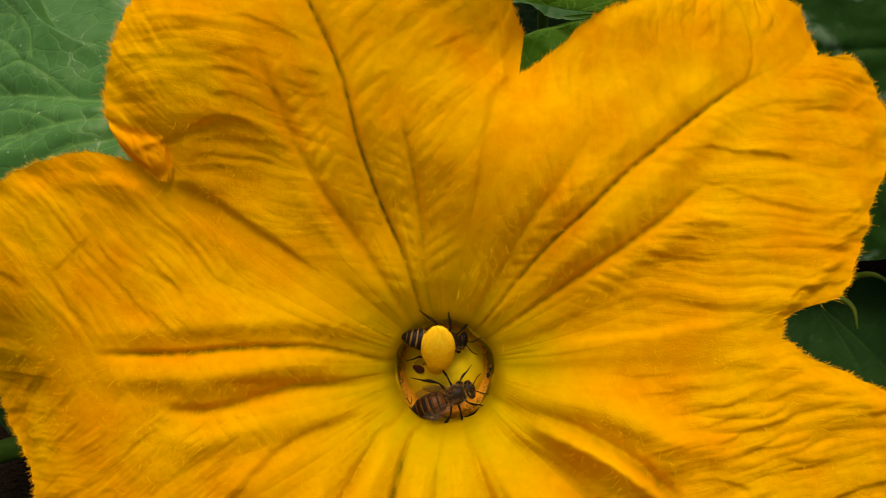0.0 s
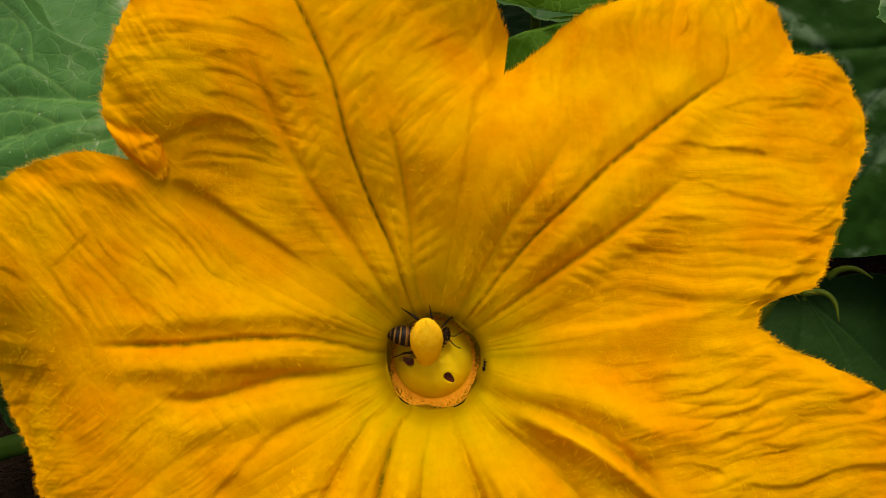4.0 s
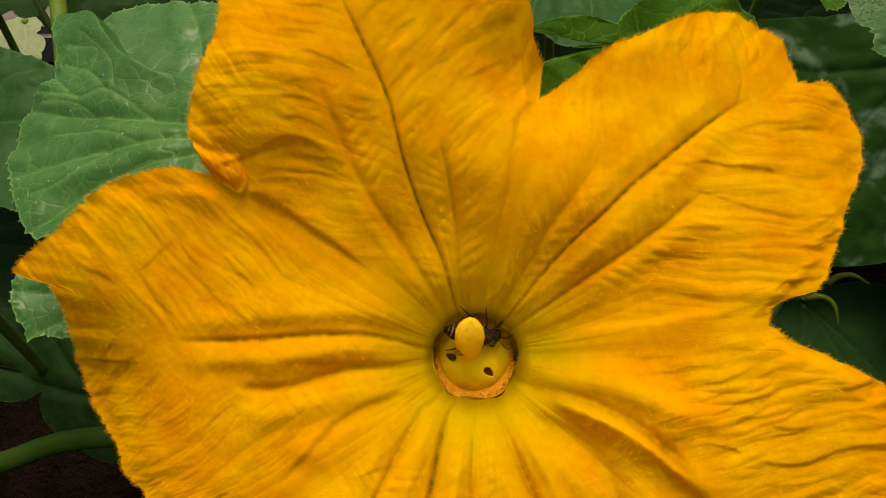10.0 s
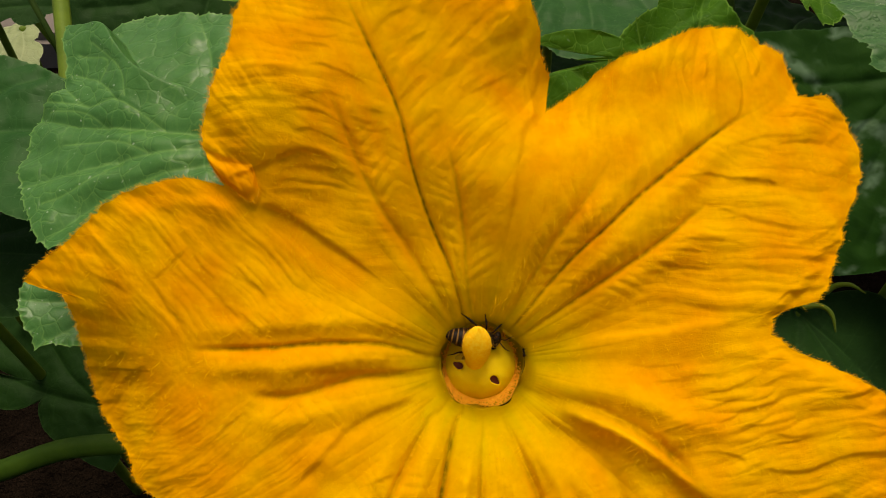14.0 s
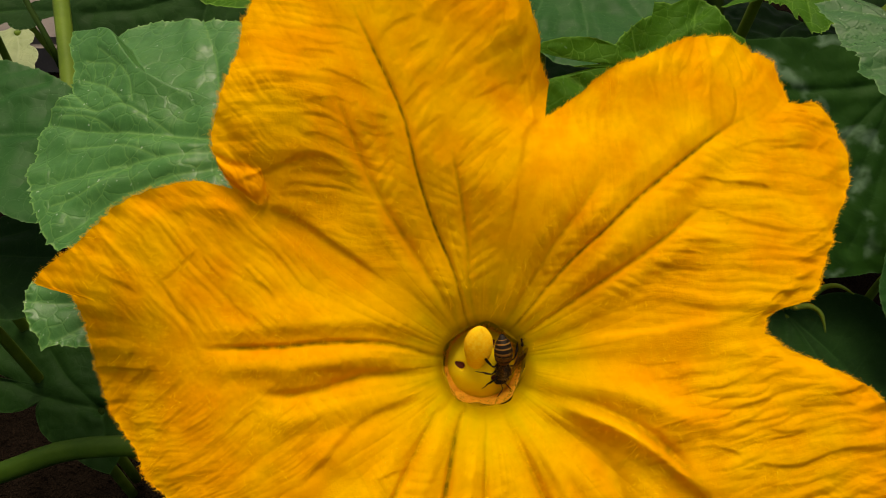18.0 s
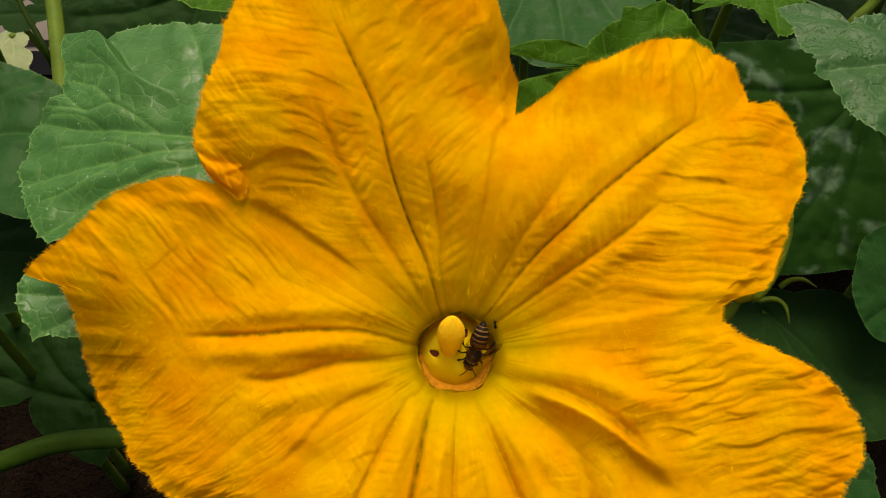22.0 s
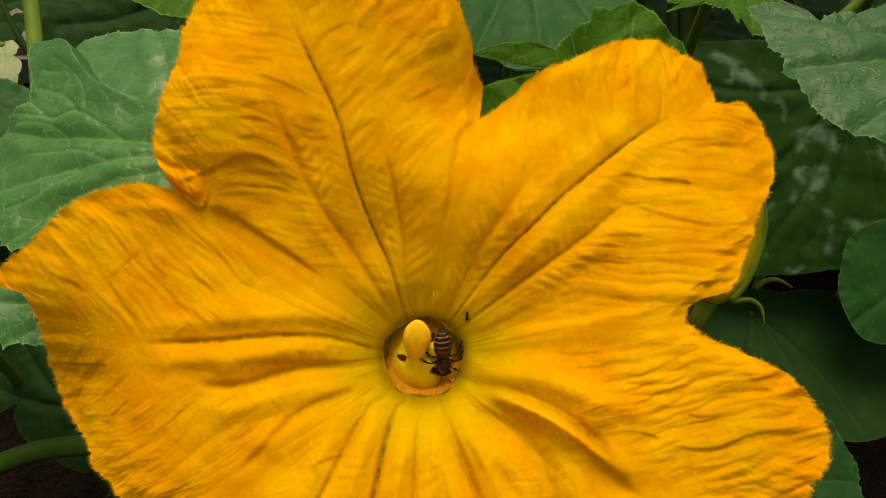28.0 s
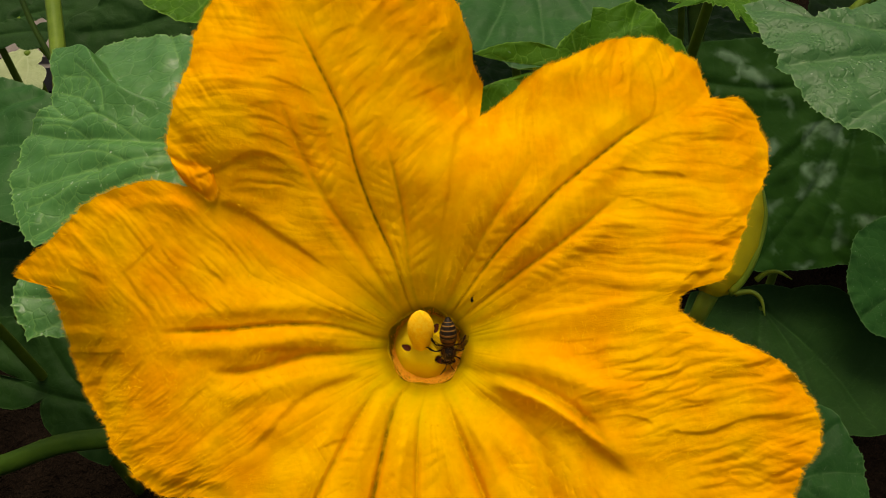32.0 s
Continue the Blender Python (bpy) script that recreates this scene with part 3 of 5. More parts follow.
CREASE_WEST_LOWER = [(1, [(-92.3, -5.6), (-85.4, -0.8), (-80.6, 1.5)]), (1, [(-85.3, -10.7), (-78.1, -5.8), (-74.5, -2.9)]), (1, [(-81.5, -15.6), (-74.3, -10.1), (-71.2, -7.3)]), (1.1, [(-64.3, -13.9), (-63.1, -7.6), (-61.9, -5.0)]), (1, [(-56.8, -16.2), (-55.0, -12.4), (-51.7, -9.2)]), (0.9, [(-95.2, -1.3), (-89.8, 2.5), (-86.3, 4.8)]), (0.9, [(-61.0, -13.9), (-57.6, -10.6), (-54.4, -8.1)]), (0.9, [(-50.3, -12.3), (-47.8, -9.2), (-44.3, -6.9)])]
CREASE_NEAR = [(1, [(-45.0, -22.2), (-41.8, -21.4), (-38.9, -20.6)]), (1, [(-23.6, -23.7), (-18.6, -17.0), (-14.6, -11.5)]), (1, [(12.0, -15.1), (7.8, -18.8), (3.7, -24.0)]), (1.3, [(7.0, -15.5), (9.9, -20.8), (13.2, -26.6)]), (1, [(-29.9, -24.9), (-23.7, -22.5), (-17.3, -21.4)])]
CREASES = {"top": CREASE_TOP + CREASE_TOP_RIGHT, "east": CREASE_EAST + CREASE_EAST_UPPER, "low": CREASE_LOW, "west": CREASE_WEST + CREASE_WEST_LOWER, "near": CREASE_NEAR}
RIM = 10.8
LIP_ROOT = [(-64.3, 50.5), (-62.5, 49.6), (-60.5, 48.9), (-58.6, 48.4), (-56.8, 48.0), (-55.2, 47.6), (-53.6, 47.2)]
LIP_EDGE = [(-63.5, 47.5), (-60.5, 43.6), (-57.0, 40.8), (-54.4, 39.0), (-52.8, 40.6), (-52.7, 43.4), (-53.6, 46.6)]
WRINKLE = {"top": 0.62, "east": 0.72, "low": 0.66, "west": 0.48, "near": 0.8}
CRUMPLE = {"top": 0.45, "east": 0.6, "low": 1.15, "west": 0.7, "near": 0.6}
FEATHER = {"top": 0.5, "west": 1.1, "near": 0.6, "low": 1.0, "east": 0.95}


def to_throat(line):
    """Carries a rib's line on to the throat's rim."""
    ends = sorted((line[0], line[-1]), key=lambda p: math.hypot(*p))
    r = math.hypot(*ends[0])
    tip = (ends[0][0] * 11.2 / r, ends[0][1] * 11.2 / r)
    return [tip] + list(line) if ends[0] == line[0] else list(line) + [tip]


def beside(x, v, line, pad):
    """Where arrays x, v lie within pad of the box round a line."""
    a, b = np.min(line, axis=0) - pad, np.max(line, axis=0) + pad
    return (x > a[0]) & (x < b[0]) & (v > a[1]) & (v < b[1])


def blossom_height(x, v, share, lobe):
    """Height of the corolla over its throat plane, with folds, wrinkles and the tints of its grooves and shoulders."""
    rho, phi = np.hypot(x, v), np.arctan2(v, x)
    s, c = np.sin(phi), np.cos(phi)
    e, k, q = np.maximum(rho - 11, 0), np.maximum(rho - 45, 0) ** 2 * 0.1, np.maximum(rho - 20, 0)
    h = 27.5 * (1 - np.exp(-e / (12 + 7.5 * s)))
    h += k * (-0.0213 + 0.0095 * c + 0.0219 * s - 0.0156 * np.cos(2 * phi) - 0.035 * np.sin(2 * phi)) + q * (0.0186 * c - 0.1525 * s)
    for bx, bv, a, w in SWELLS:
        h += a * np.exp(-((x - bx) ** 2 + (v - bv) ** 2) / w ** 2)
    span = np.array([EDGES[lobe][0][0], EDGES[lobe][-1][0]])
    deg = np.degrees(phi)
    gap = np.minimum(np.abs((deg - span[0] + 180) % 360 - 180), np.abs((deg - span[1] + 180) % 360 - 180))
    joined = smooth(np.radians(gap) * rho, 0.0, 6.0)
    vein, ridge = np.zeros(x.shape), np.zeros(x.shape)
    for line, depth, wide, shoulder, far, tint in GROOVES:
        line = to_throat(line)
        m = beside(x, v, line, 22)
        if not m.any():
            continue
        xm, vm, rm = x[m], v[m], rho[m]
        d, sgn, t = along(xm, vm, line, wide)
        core = 0.45 + 0.55 * smooth(rm, 11.2, 18)
        fade = core * (1 - smooth(t, 0.8, 1.0)) if line[0][0] ** 2 + line[0][1] ** 2 < 500 else core * smooth(t, 0.0, 0.2)
        h[m] += fade * (-depth * np.exp(-(d / wide) ** 2) + shoulder * np.exp(-((d - far) / (0.55 * far)) ** 2))
        span_mm = sum(math.dist(line[k], line[k + 1]) for k in range(len(line) - 1))
        quilt = np.abs(perlin(t * span_mm / 3.4 + 0.18 * d, sgn * 3 + d / 22, 44)) * smooth(d, 0.4, 2.5)
        h[m] += fade * smooth(rm, 15, 24) * 0.5 * quilt * np.exp(-(d / 7.0) ** 2)
        rough = 0.75 + 0.5 * perlin(xm / 2.0, vm / 2.0, 40)
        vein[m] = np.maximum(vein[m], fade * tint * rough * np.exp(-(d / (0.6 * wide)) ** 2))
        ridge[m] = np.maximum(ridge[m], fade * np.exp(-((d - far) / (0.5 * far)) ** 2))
    for line, high, crest, shade in FOLDS:
        m = beside(x, v, line, 38)
        if not m.any():
            continue
        d, sgn, t = along(x[m], v[m], line, crest)
        fade = smooth(t, 0.0, 0.15) * (1 - smooth(t, 0.75, 1.0))
        sd = d * sgn
        h[m] += fade * high * 0.5 * np.tanh(sd / crest) * np.exp(-np.abs(sd) / shade)
    for high, half, line in BANDS:
        m = beside(x, v, line, 3 * half)
        if m.any():
            d, sgn, t = along(x[m], v[m], line, half)
            h[m] += high * np.exp(-(d / half) ** 2) * smooth(t, 0.0, 0.25) * (1 - smooth(t, 0.7, 1.0))
    crease = np.zeros(x.shape)
    for strength, line in CREASES[lobe]:
        m = beside(x, v, line, 18)
        if not m.any():
            continue
        xm, vm = x[m], v[m]
        d, sgn, t = along(xm, vm, line, 1)
        sd = d * sgn + 0.28 * perlin(xm / 3, vm / 3, 70)
        ends = np.sin(np.pi * t) ** 0.7
        h[m] += ends * strength * 0.32 * (0.8 + 0.5 * perlin(xm / 5, vm / 5, 71)) * np.tanh(sd / 0.42) * np.exp(-np.abs(sd) / 3.6) * joined[m]
        crease[m] = np.maximum(crease[m], ends * np.exp(-(d / 2.5) ** 2))
    a0 = radians(MIDRIB[lobe])
    a, b = x * np.cos(a0) + v * np.sin(a0), -x * np.sin(a0) + v * np.cos(a0)
    ab = np.abs(b)
    seed = 3 + list(MIDRIB).index(lobe)
    side = np.sign(b) * 7.3
    f = a - FEATHER[lobe] * ab + 2.6 * perlin(x / 19, v / 19, seed + 60) + 0.5 * perlin(x / 7, v / 7, seed + 61)
    grow = smooth(rho, 26, 56) * smooth(ab, 0.5, 11.0) * joined
    patch = 0.18 + 0.82 * smooth(perlin(x / 21 + 4, v / 21, seed + 62), -0.30, 0.45)
    patch2 = smooth(perlin(x / 12, v / 12 + 8, seed + 63), -0.25, 0.45)
    w1 = np.sqrt(perlin(f / 7.0 + side, ab / 26, seed) ** 2 + 0.0006)
    w2 = np.sqrt(perlin(f / 3.4 + side, ab / 19, seed + 10) ** 2 + 0.0004)
    w3 = np.sqrt(perlin(f / 1.6 + side, ab / 11, seed + 20) ** 2 + 0.0004)
    w5 = np.sqrt(perlin(f / 4.6 + side, ab / 7.5, seed + 22) ** 2 + 0.0006)
    w4 = np.sqrt(perlin(f / 0.85 + side, ab / 5, seed + 21) ** 2 + 0.0006)
    fine = np.where(b < 0, 0.8, 2.4) if lobe == "west" else 1.0
    h += grow * WRINKLE[lobe] * (1.5 * w1 * (0.7 + 0.3 * patch2) + (0.25 + 0.75 * patch) * 0.62 * w2 + (0.35 + 0.65 * patch2) * fine * (0.17 * w3 + 0.07 * w4) + CRUMPLE[lobe] * (0.3 + 0.7 * patch2) * w5)
    h += joined * smooth(rho, 22, 40) * (0.42 * perlin(x / 8.0, v / 8.0, seed + 30) + 0.06 * perlin(x / 2.4, v / 2.4, seed + 31) + 0.035 * perlin(x / 1.1, v / 1.1, seed + 33))
    pleat = smooth(rho, 11, 16) * (1 - smooth(rho, 34, 60))
    h += pleat * (0.65 * perlin(phi * 6.0, rho / 40, 50) + 0.30 * np.abs(perlin(phi * 11.0, rho / 60, 57)) + 0.07 * perlin(phi * 20.0, rho / 14, 51))
    edge = smooth(share, 0.72, 1.0)
    h += edge * (0.15 + 0.85 * joined) * (1.6 * perlin(phi * 9.0, share * 2, 52) + 0.5 * perlin(phi * 30.0, share * 3, 53))
    crimp = (0.35 + 0.65 * patch2) if lobe != "west" else 0.35 + 0.9 * smooth(deg % 360, 172, 194)
    warp = phi * 50.0 + 0.35 * perlin(x / 6, v / 6, 55)
    h += smooth(share, 0.66, 0.93) * joined * crimp * (0.28 * np.sqrt(perlin(warp, rho / 9, 54) ** 2 + 0.001) + 0.10 * perlin(warp * 2.3, rho / 5, 56))
    h -= 1.2 * smooth(share, 0.9, 1.0)
    return h, np.clip(vein, 0, 1), np.clip(ridge, 0, 1), f + 40 * seed, ab, crease


def build_blossom():
    flower = tagged(new("pumpkin_flower"), "wide open orange pumpkin blossom with wrinkled petals and yellow throat", "flower")
    flower.matrix_basis = pose(0.00038, 0.08854, 0.30238, 37.0, 0, 0)
    ns = 380
    margin, downy = [], []
    rng = np.random.RandomState(7)
    for lobe, table in EDGES.items():
        t = np.array(table)
        nphi = int((t[-1, 0] - t[0, 0]) * 5.2)
        deg = np.linspace(t[0, 0], t[-1, 0], nphi)
        R = np.interp(deg, t[:, 0], t[:, 1])
        R += 0.45 * perlin(deg * 0.7, deg * 0 + 0.5, 80) + (0.55 * np.abs(perlin(deg * 1.0, deg * 0 + 0.7, 83)) + 0.28 * perlin(deg * 2.3, deg * 0 + 0.2, 81)) * (R > 60)
        R[0], R[-1] = t[0, 1], t[-1, 1]
        S = np.linspace(0, 1, ns)
        D, S2 = np.meshgrid(np.radians(deg), S, indexing="ij")
        rim = RIM + 0.5 * np.cos(5 * D - 1.2) + 0.35 * perlin(np.sin(D) * 3 + 5, np.cos(D) * 3 + 5, 82)
        wide = np.arange(-75, 76)
        kern = np.exp(-(wide / 37.0) ** 2)
        Rs = np.convolve(np.pad(R, 75, mode="edge"), kern / kern.sum(), mode="valid")
        ends = np.exp(-((deg - deg[0]) / 5.0) ** 2), np.exp(-((deg - deg[-1]) / 5.0) ** 2)
        Rs = Rs + (R[0] - Rs) * ends[0] + (R[-1] - Rs) * ends[1]
        # the ragged outline only bends the outer part of the sheet
        rho = rim + (Rs[:, None] - rim) * S2 + (R - Rs)[:, None] * S2 ** 6
        x, v = rho * np.cos(D), rho * np.sin(D)
        S2 = np.clip((rho - rim) / (Rs[:, None] - rim), 0, 1.1)
        h, vein, ridge, fa, fb, crease = blossom_height(x, v, S2, lobe)
        P = np.stack([x, v, h], -1) / 1000
        nrm = np.cross(np.gradient(P, axis=1), np.gradient(P, axis=0))
        nrm /= np.linalg.norm(nrm, axis=-1)[..., None]
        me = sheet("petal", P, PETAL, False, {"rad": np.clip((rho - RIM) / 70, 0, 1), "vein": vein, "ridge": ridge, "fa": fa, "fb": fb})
        part("petal", me, None, flower)
        # fringe on the margin, down on the ribs and creases
        i = rng.randint(0, nphi - 1, int(nphi * 3.4))
        p, out = P[i, -1], P[i, -1] - P[i, -5]
        out /= np.linalg.norm(out, axis=1)[:, None]
        g = rng.randn(len(i), 3) * 0.5 + out * 1.3
        g[:, 2] += 0.3
        margin.append((p + (P[i + 1, -1] - p) * rng.rand(len(i), 1), g, rng.uniform(0.0005, 0.0013, len(i))))
        weight = (vein * 0.8 + ridge * 0.45 + crease * 0.7 + 0.07) * smooth(rho, 12, 22) * (1 - 0.55 * smooth(rho, 45, 90))
        pick = rng.choice(weight.size, 1500, p=(weight * rho).reshape(-1) / (weight * rho).sum())
        a, b = np.divmod(pick, ns)
        g = nrm[a, b] + rng.randn(len(pick), 3) * 0.5
        downy.append((P[a, b], g, 0.0009 + 0.0026 * rng.rand(len(pick)) ** 1.8))

    # the curled lip of the upright lobe over its neighbour
    upper, lower = curve_points([(*p, 0) for p in LIP_ROOT], 110), curve_points([(*p, 0) for p in LIP_EDGE], 110)
    U, W = np.meshgrid(np.linspace(0, 1, 110), np.linspace(0, 1, 36), indexing="ij")
    q = upper[:, None, :2] * (1 - W[..., None]) + lower[:, None, :2] * W[..., None]
    top_h = blossom_height(q[..., 0], q[..., 1], 0 * W + 0.85, "top")[0]
    west_h = blossom_height(q[..., 0], q[..., 1], 0 * W + 0.85, "west")[0]
    lift = smooth(W, 0.0, 0.6) * (0.5 + 1.5 * (1 - smooth(U, 0.6, 0.95)) + 0.4 * perlin(U * 7, W * 2, 58)) * np.sin(np.pi * np.clip(U * 0.90 + 0.10, 0, 1)) ** 0.5 - 0.9 * smooth(W, 0.72, 1.0)
    P = np.stack([q[..., 0], q[..., 1], np.maximum(top_h, west_h) + 0.05 + lift], -1) / 1000
    rho = np.hypot(q[..., 0], q[..., 1])
    lip = sheet("petal_lip", P[::-1], PETAL, False, {"rad": (rho - RIM) / 70, "vein": 0 * W, "ridge": 0 * W, "fa": 30 * U, "fb": 8 * W})
    part("petal_lip", lip, None, flower, "curled orange petal lip")
    i = rng.randint(5, 105, 260)
    out = P[i, -1] - P[i, -4]
    margin.append((P[i, -1], out / np.linalg.norm(out, axis=1)[:, None] * 1.3 + rng.randn(260, 3) * 0.5, rng.uniform(0.0005, 0.0013, 260)))

    def hairs(name, items, thick, material, bow):
        """Thin three-sided bent hairs, in five rings each, from roots, directions and lengths."""
        p, g, length = (np.concatenate(k) for k in zip(*items))
        g = g / np.linalg.norm(g, axis=1)[:, None]
        side = np.cross(g, (0.2, 0.9, 0.35))
        side /= np.linalg.norm(side, axis=1)[:, None]
        up = np.cross(g, side)
        n = len(p)
        bend = (side * rng.uniform(-bow, bow, (n, 1)) + up * rng.uniform(-bow, bow, (n, 1))) * length[:, None]
        shares = (-0.05, 0.3, 0.6, 0.85, 1.0)
        rings = []
        for q, w in zip(shares, (1.0, 0.9, 0.7, 0.45, 0.12)):
            mid = p + g * (length * q)[:, None] + bend * max(q, 0) ** 2
            rings.append(np.stack([mid + thick * w * (math.cos(a) * side + math.sin(a) * up) for a in (0, 2.1, 4.2)], 1))
        V = np.stack(rings, 1).reshape(-1, 3)
        k = np.array([(r * 3 + a, r * 3 + (a + 1) % 3, r * 3 + 3 + (a + 1) % 3, r * 3 + 3 + a) for r in range(4) for a in range(3)])
        Fc = (k[None] + 15 * np.arange(n)[:, None, None]).reshape(-1, 4)
        me = bpy.data.meshes.new(name)
        me.from_pydata(V.tolist(), [], Fc.tolist())
        me.polygons.foreach_set("use_smooth", [True] * len(Fc))
        me.materials.append(material)
        return tagged(part(name, me, None, flower), kind="stuff")

    hairs("margin_fringe", margin, 0.000045, HAIR, 0.3)
    hairs("petal_down", downy, 0.000028, THROAT_HAIR, 0.5)

    # the throat: tube wall, nectary dome with openings, pollen ring, anther column
    ang = np.linspace(0, 2 * np.pi, 120, endpoint=False)
    dep = np.linspace(0, 1, 26)
    A, T = np.meshgrid(ang, dep, indexing="ij")
    rim = RIM + 0.5 * np.cos(5 * A - 1.2) + 0.35 * perlin(np.sin(A) * 3 + 5, np.cos(A) * 3 + 5, 82)
    r = rim + 0.3 * np.sin(T * 2.4) - 1.0 * smooth(T, 0.6, 0.9) - 2.0 * smooth(T, 0.9, 1.0)
    wall = np.stack([r * np.cos(A), r * np.sin(A), -8.5 * T + 0.15], -1) / 1000
    # the wall takes the rim's darkened tone, painted shade included
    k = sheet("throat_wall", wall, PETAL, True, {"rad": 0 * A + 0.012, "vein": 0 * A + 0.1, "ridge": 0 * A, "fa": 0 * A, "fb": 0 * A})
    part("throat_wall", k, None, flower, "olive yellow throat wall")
    q = np.linspace(0, 1, 70)
    A, Q = np.meshgrid(np.linspace(0, 2 * np.pi, 160, endpoint=False), q, indexing="ij")
    r = 9.9 * Q
    x, v = r * np.cos(A), r * np.sin(A) - 0.4
    z = -1.8 - 5.4 * Q ** 2.4 + 0.12 * perlin(x / 2, v / 2, 90)
    for hx, hv, turn in OPENINGS:
        dx, dv = x - hx, v - hv
        a, b = dx * math.cos(turn) + dv * math.sin(turn), -dx * math.sin(turn) + dv * math.cos(turn)
        inside = 1 - smooth(np.hypot(a / 1.55, b / (0.95 - 0.28 * a)), 0.82, 1.02)
        z -= 3.2 * inside
    dome = np.stack([x, v, z], -1) / 1000
    nectary = part("nectary_dome", sheet("nectary_dome", dome, DOME, True), None, flower, "pale yellow nectary dome with dark openings")
    # a dark disc in each carved opening paints the shade of its depth
    for hx, hv, turn in OPENINGS:
        bm = bmesh.new()
        bmesh.ops.create_circle(bm, cap_ends=True, segments=20, radius=0.0014)
        bmesh.ops.scale(bm, vec=(1.05, 0.7, 1), verts=bm.verts)
        zz = -1.8 - 5.4 * (math.hypot(hx, hv) / 9.1) ** 2.4
        part("opening", bm, OPENING_SHADE, nectary, "dark brown disc standing for shade in the opening", pose(hx / 1000, hv / 1000, (zz - 1.1) / 1000, 0, 0, math.degrees(turn)))
    axis0, tip = Vector((-0.0016, 0.0006, -0.0040)), Vector((-0.0014, 0.0098, 0.0098))
    ln = (tip - axis0).length
    n = 44
    A, T = np.meshgrid(np.linspace(0, 2 * np.pi, 64, endpoint=False), np.linspace(0, 1, n), indexing="ij")
    prof = np.interp(T, [0, 0.12, 0.3, 0.5, 0.66, 0.8, 0.9, 0.96, 1.0], [2.7, 2.8, 3.5, 3.8, 3.5, 2.6, 1.6, 0.9, 0.0])
    prof = prof * (1 + 0.02 * perlin(A * 3 + T * 9, T * 14, 91) + 0.022 * perlin(A * 12, T * 34, 92))
    col = np.stack([prof * np.cos(A), prof * np.sin(A), ln * 1000 * T + 0.07 * perlin(A * 4, T * 9, 93) * (T > 0.02)], -1) / 1000
    turn = (tip - axis0).to_track_quat("Z", "Y").to_matrix().to_4x4()
    column = part("anther_column", sheet("anther_column", col, ANTHER, True), None, flower, "orange pollen-covered anther column", Matrix.Translation(axis0) @ turn)
    rng = np.random.RandomState(11)
    V, Fc = [], []

    def grain(p, s):
        n0 = len(V)
        for d in ((1, 0, 0), (-1, 0, 0), (0, 1, 0), (0, -1, 0), (0, 0, 1), (0, 0, -1)):
            V.append(p + np.array(d) * s * rng.uniform(0.8, 1.2))
        for f in ((0, 2, 4), (2, 1, 4), (1, 3, 4), (3, 0, 4), (2, 0, 5), (1, 2, 5), (3, 1, 5), (0, 3, 5)):
            Fc.append(tuple(n0 + i for i in f))

    for _ in range(5200):
        a = rng.uniform(0, 2 * math.pi)
        keep = 0.16 + 0.84 * smooth(np.array(-math.sin(a)), -0.1, 0.7)
        if rng.rand() > keep:
            continue
        rr = 9.3 + min(1.9, abs(rng.randn()) * 1.05 * (0.45 + 0.55 * keep))
        zz = -5.9 + 4.6 * keep * smooth(np.array(rr), 9.2, 11.2) + rng.rand() * 0.5
        grain(np.array([rr * math.cos(a), rr * math.sin(a), zz]) / 1000, rng.uniform(0.00012, 0.00026))
    tagged(part("pollen_ring", loose("pollen_ring", V, Fc, POLLEN), None, flower, "crumbly orange pollen ring"), kind="stuff")
    V, Fc = [], []
    for _ in range(620):
        i, j = rng.randint(64), rng.randint(8, n)
        grain(col[i, j] + rng.randn(3) * 0.00008, rng.uniform(0.00007, 0.00014))
    tagged(part("anther_pollen", loose("anther_pollen", V, Fc, ANTHER), None, column, "loose pollen grains"), kind="stuff")
    V, Fc = [], []
    for _ in range(90):
        a, d = rng.uniform(3.4, 6.1), rng.uniform(11.5, 34) * rng.uniform(0.7, 1)
        px, pv = np.array([d * math.cos(a)]), np.array([d * math.sin(a)])
        grain(np.array([px[0], pv[0], blossom_height(px, pv, np.array([0.3]), "near")[0][0] + 0.1]) / 1000, rng.uniform(0.00008, 0.0002))
    tagged(part("fallen_pollen", loose("fallen_pollen", V, Fc, POLLEN), None, flower, "scattered pollen crumbs"), kind="stuff")
    # calyx and stalk below
    part("calyx", tube("calyx", [(0, 0, -0.0135), (0, 0, -0.020), (0, 0.002, -0.030)], [0.0125, 0.0100, 0.0055], CALYX, 12, 30, 0.05), None, flower, "green ribbed calyx")
    inv = flower.matrix_basis.inverted()
    stalk = [tuple(inv @ Vector(p)) for p in ((0.0, 0.107, 0.279), (0.0, 0.118, 0.24), (-0.01, 0.125, 0.15), (-0.02, 0.12, -0.005))]
    part("stalk", tube("stalk", stalk, [0.0045, 0.004, 0.0045, 0.005], STEM, 24, 14, 0.08), None, flower, "green ribbed flower stalk")
    return flower


OPENINGS = [(-6.0, -0.3, 2.7), (3.7, -4.2, -0.75), (2.6, 5.2, 1.1)]
build_blossom()


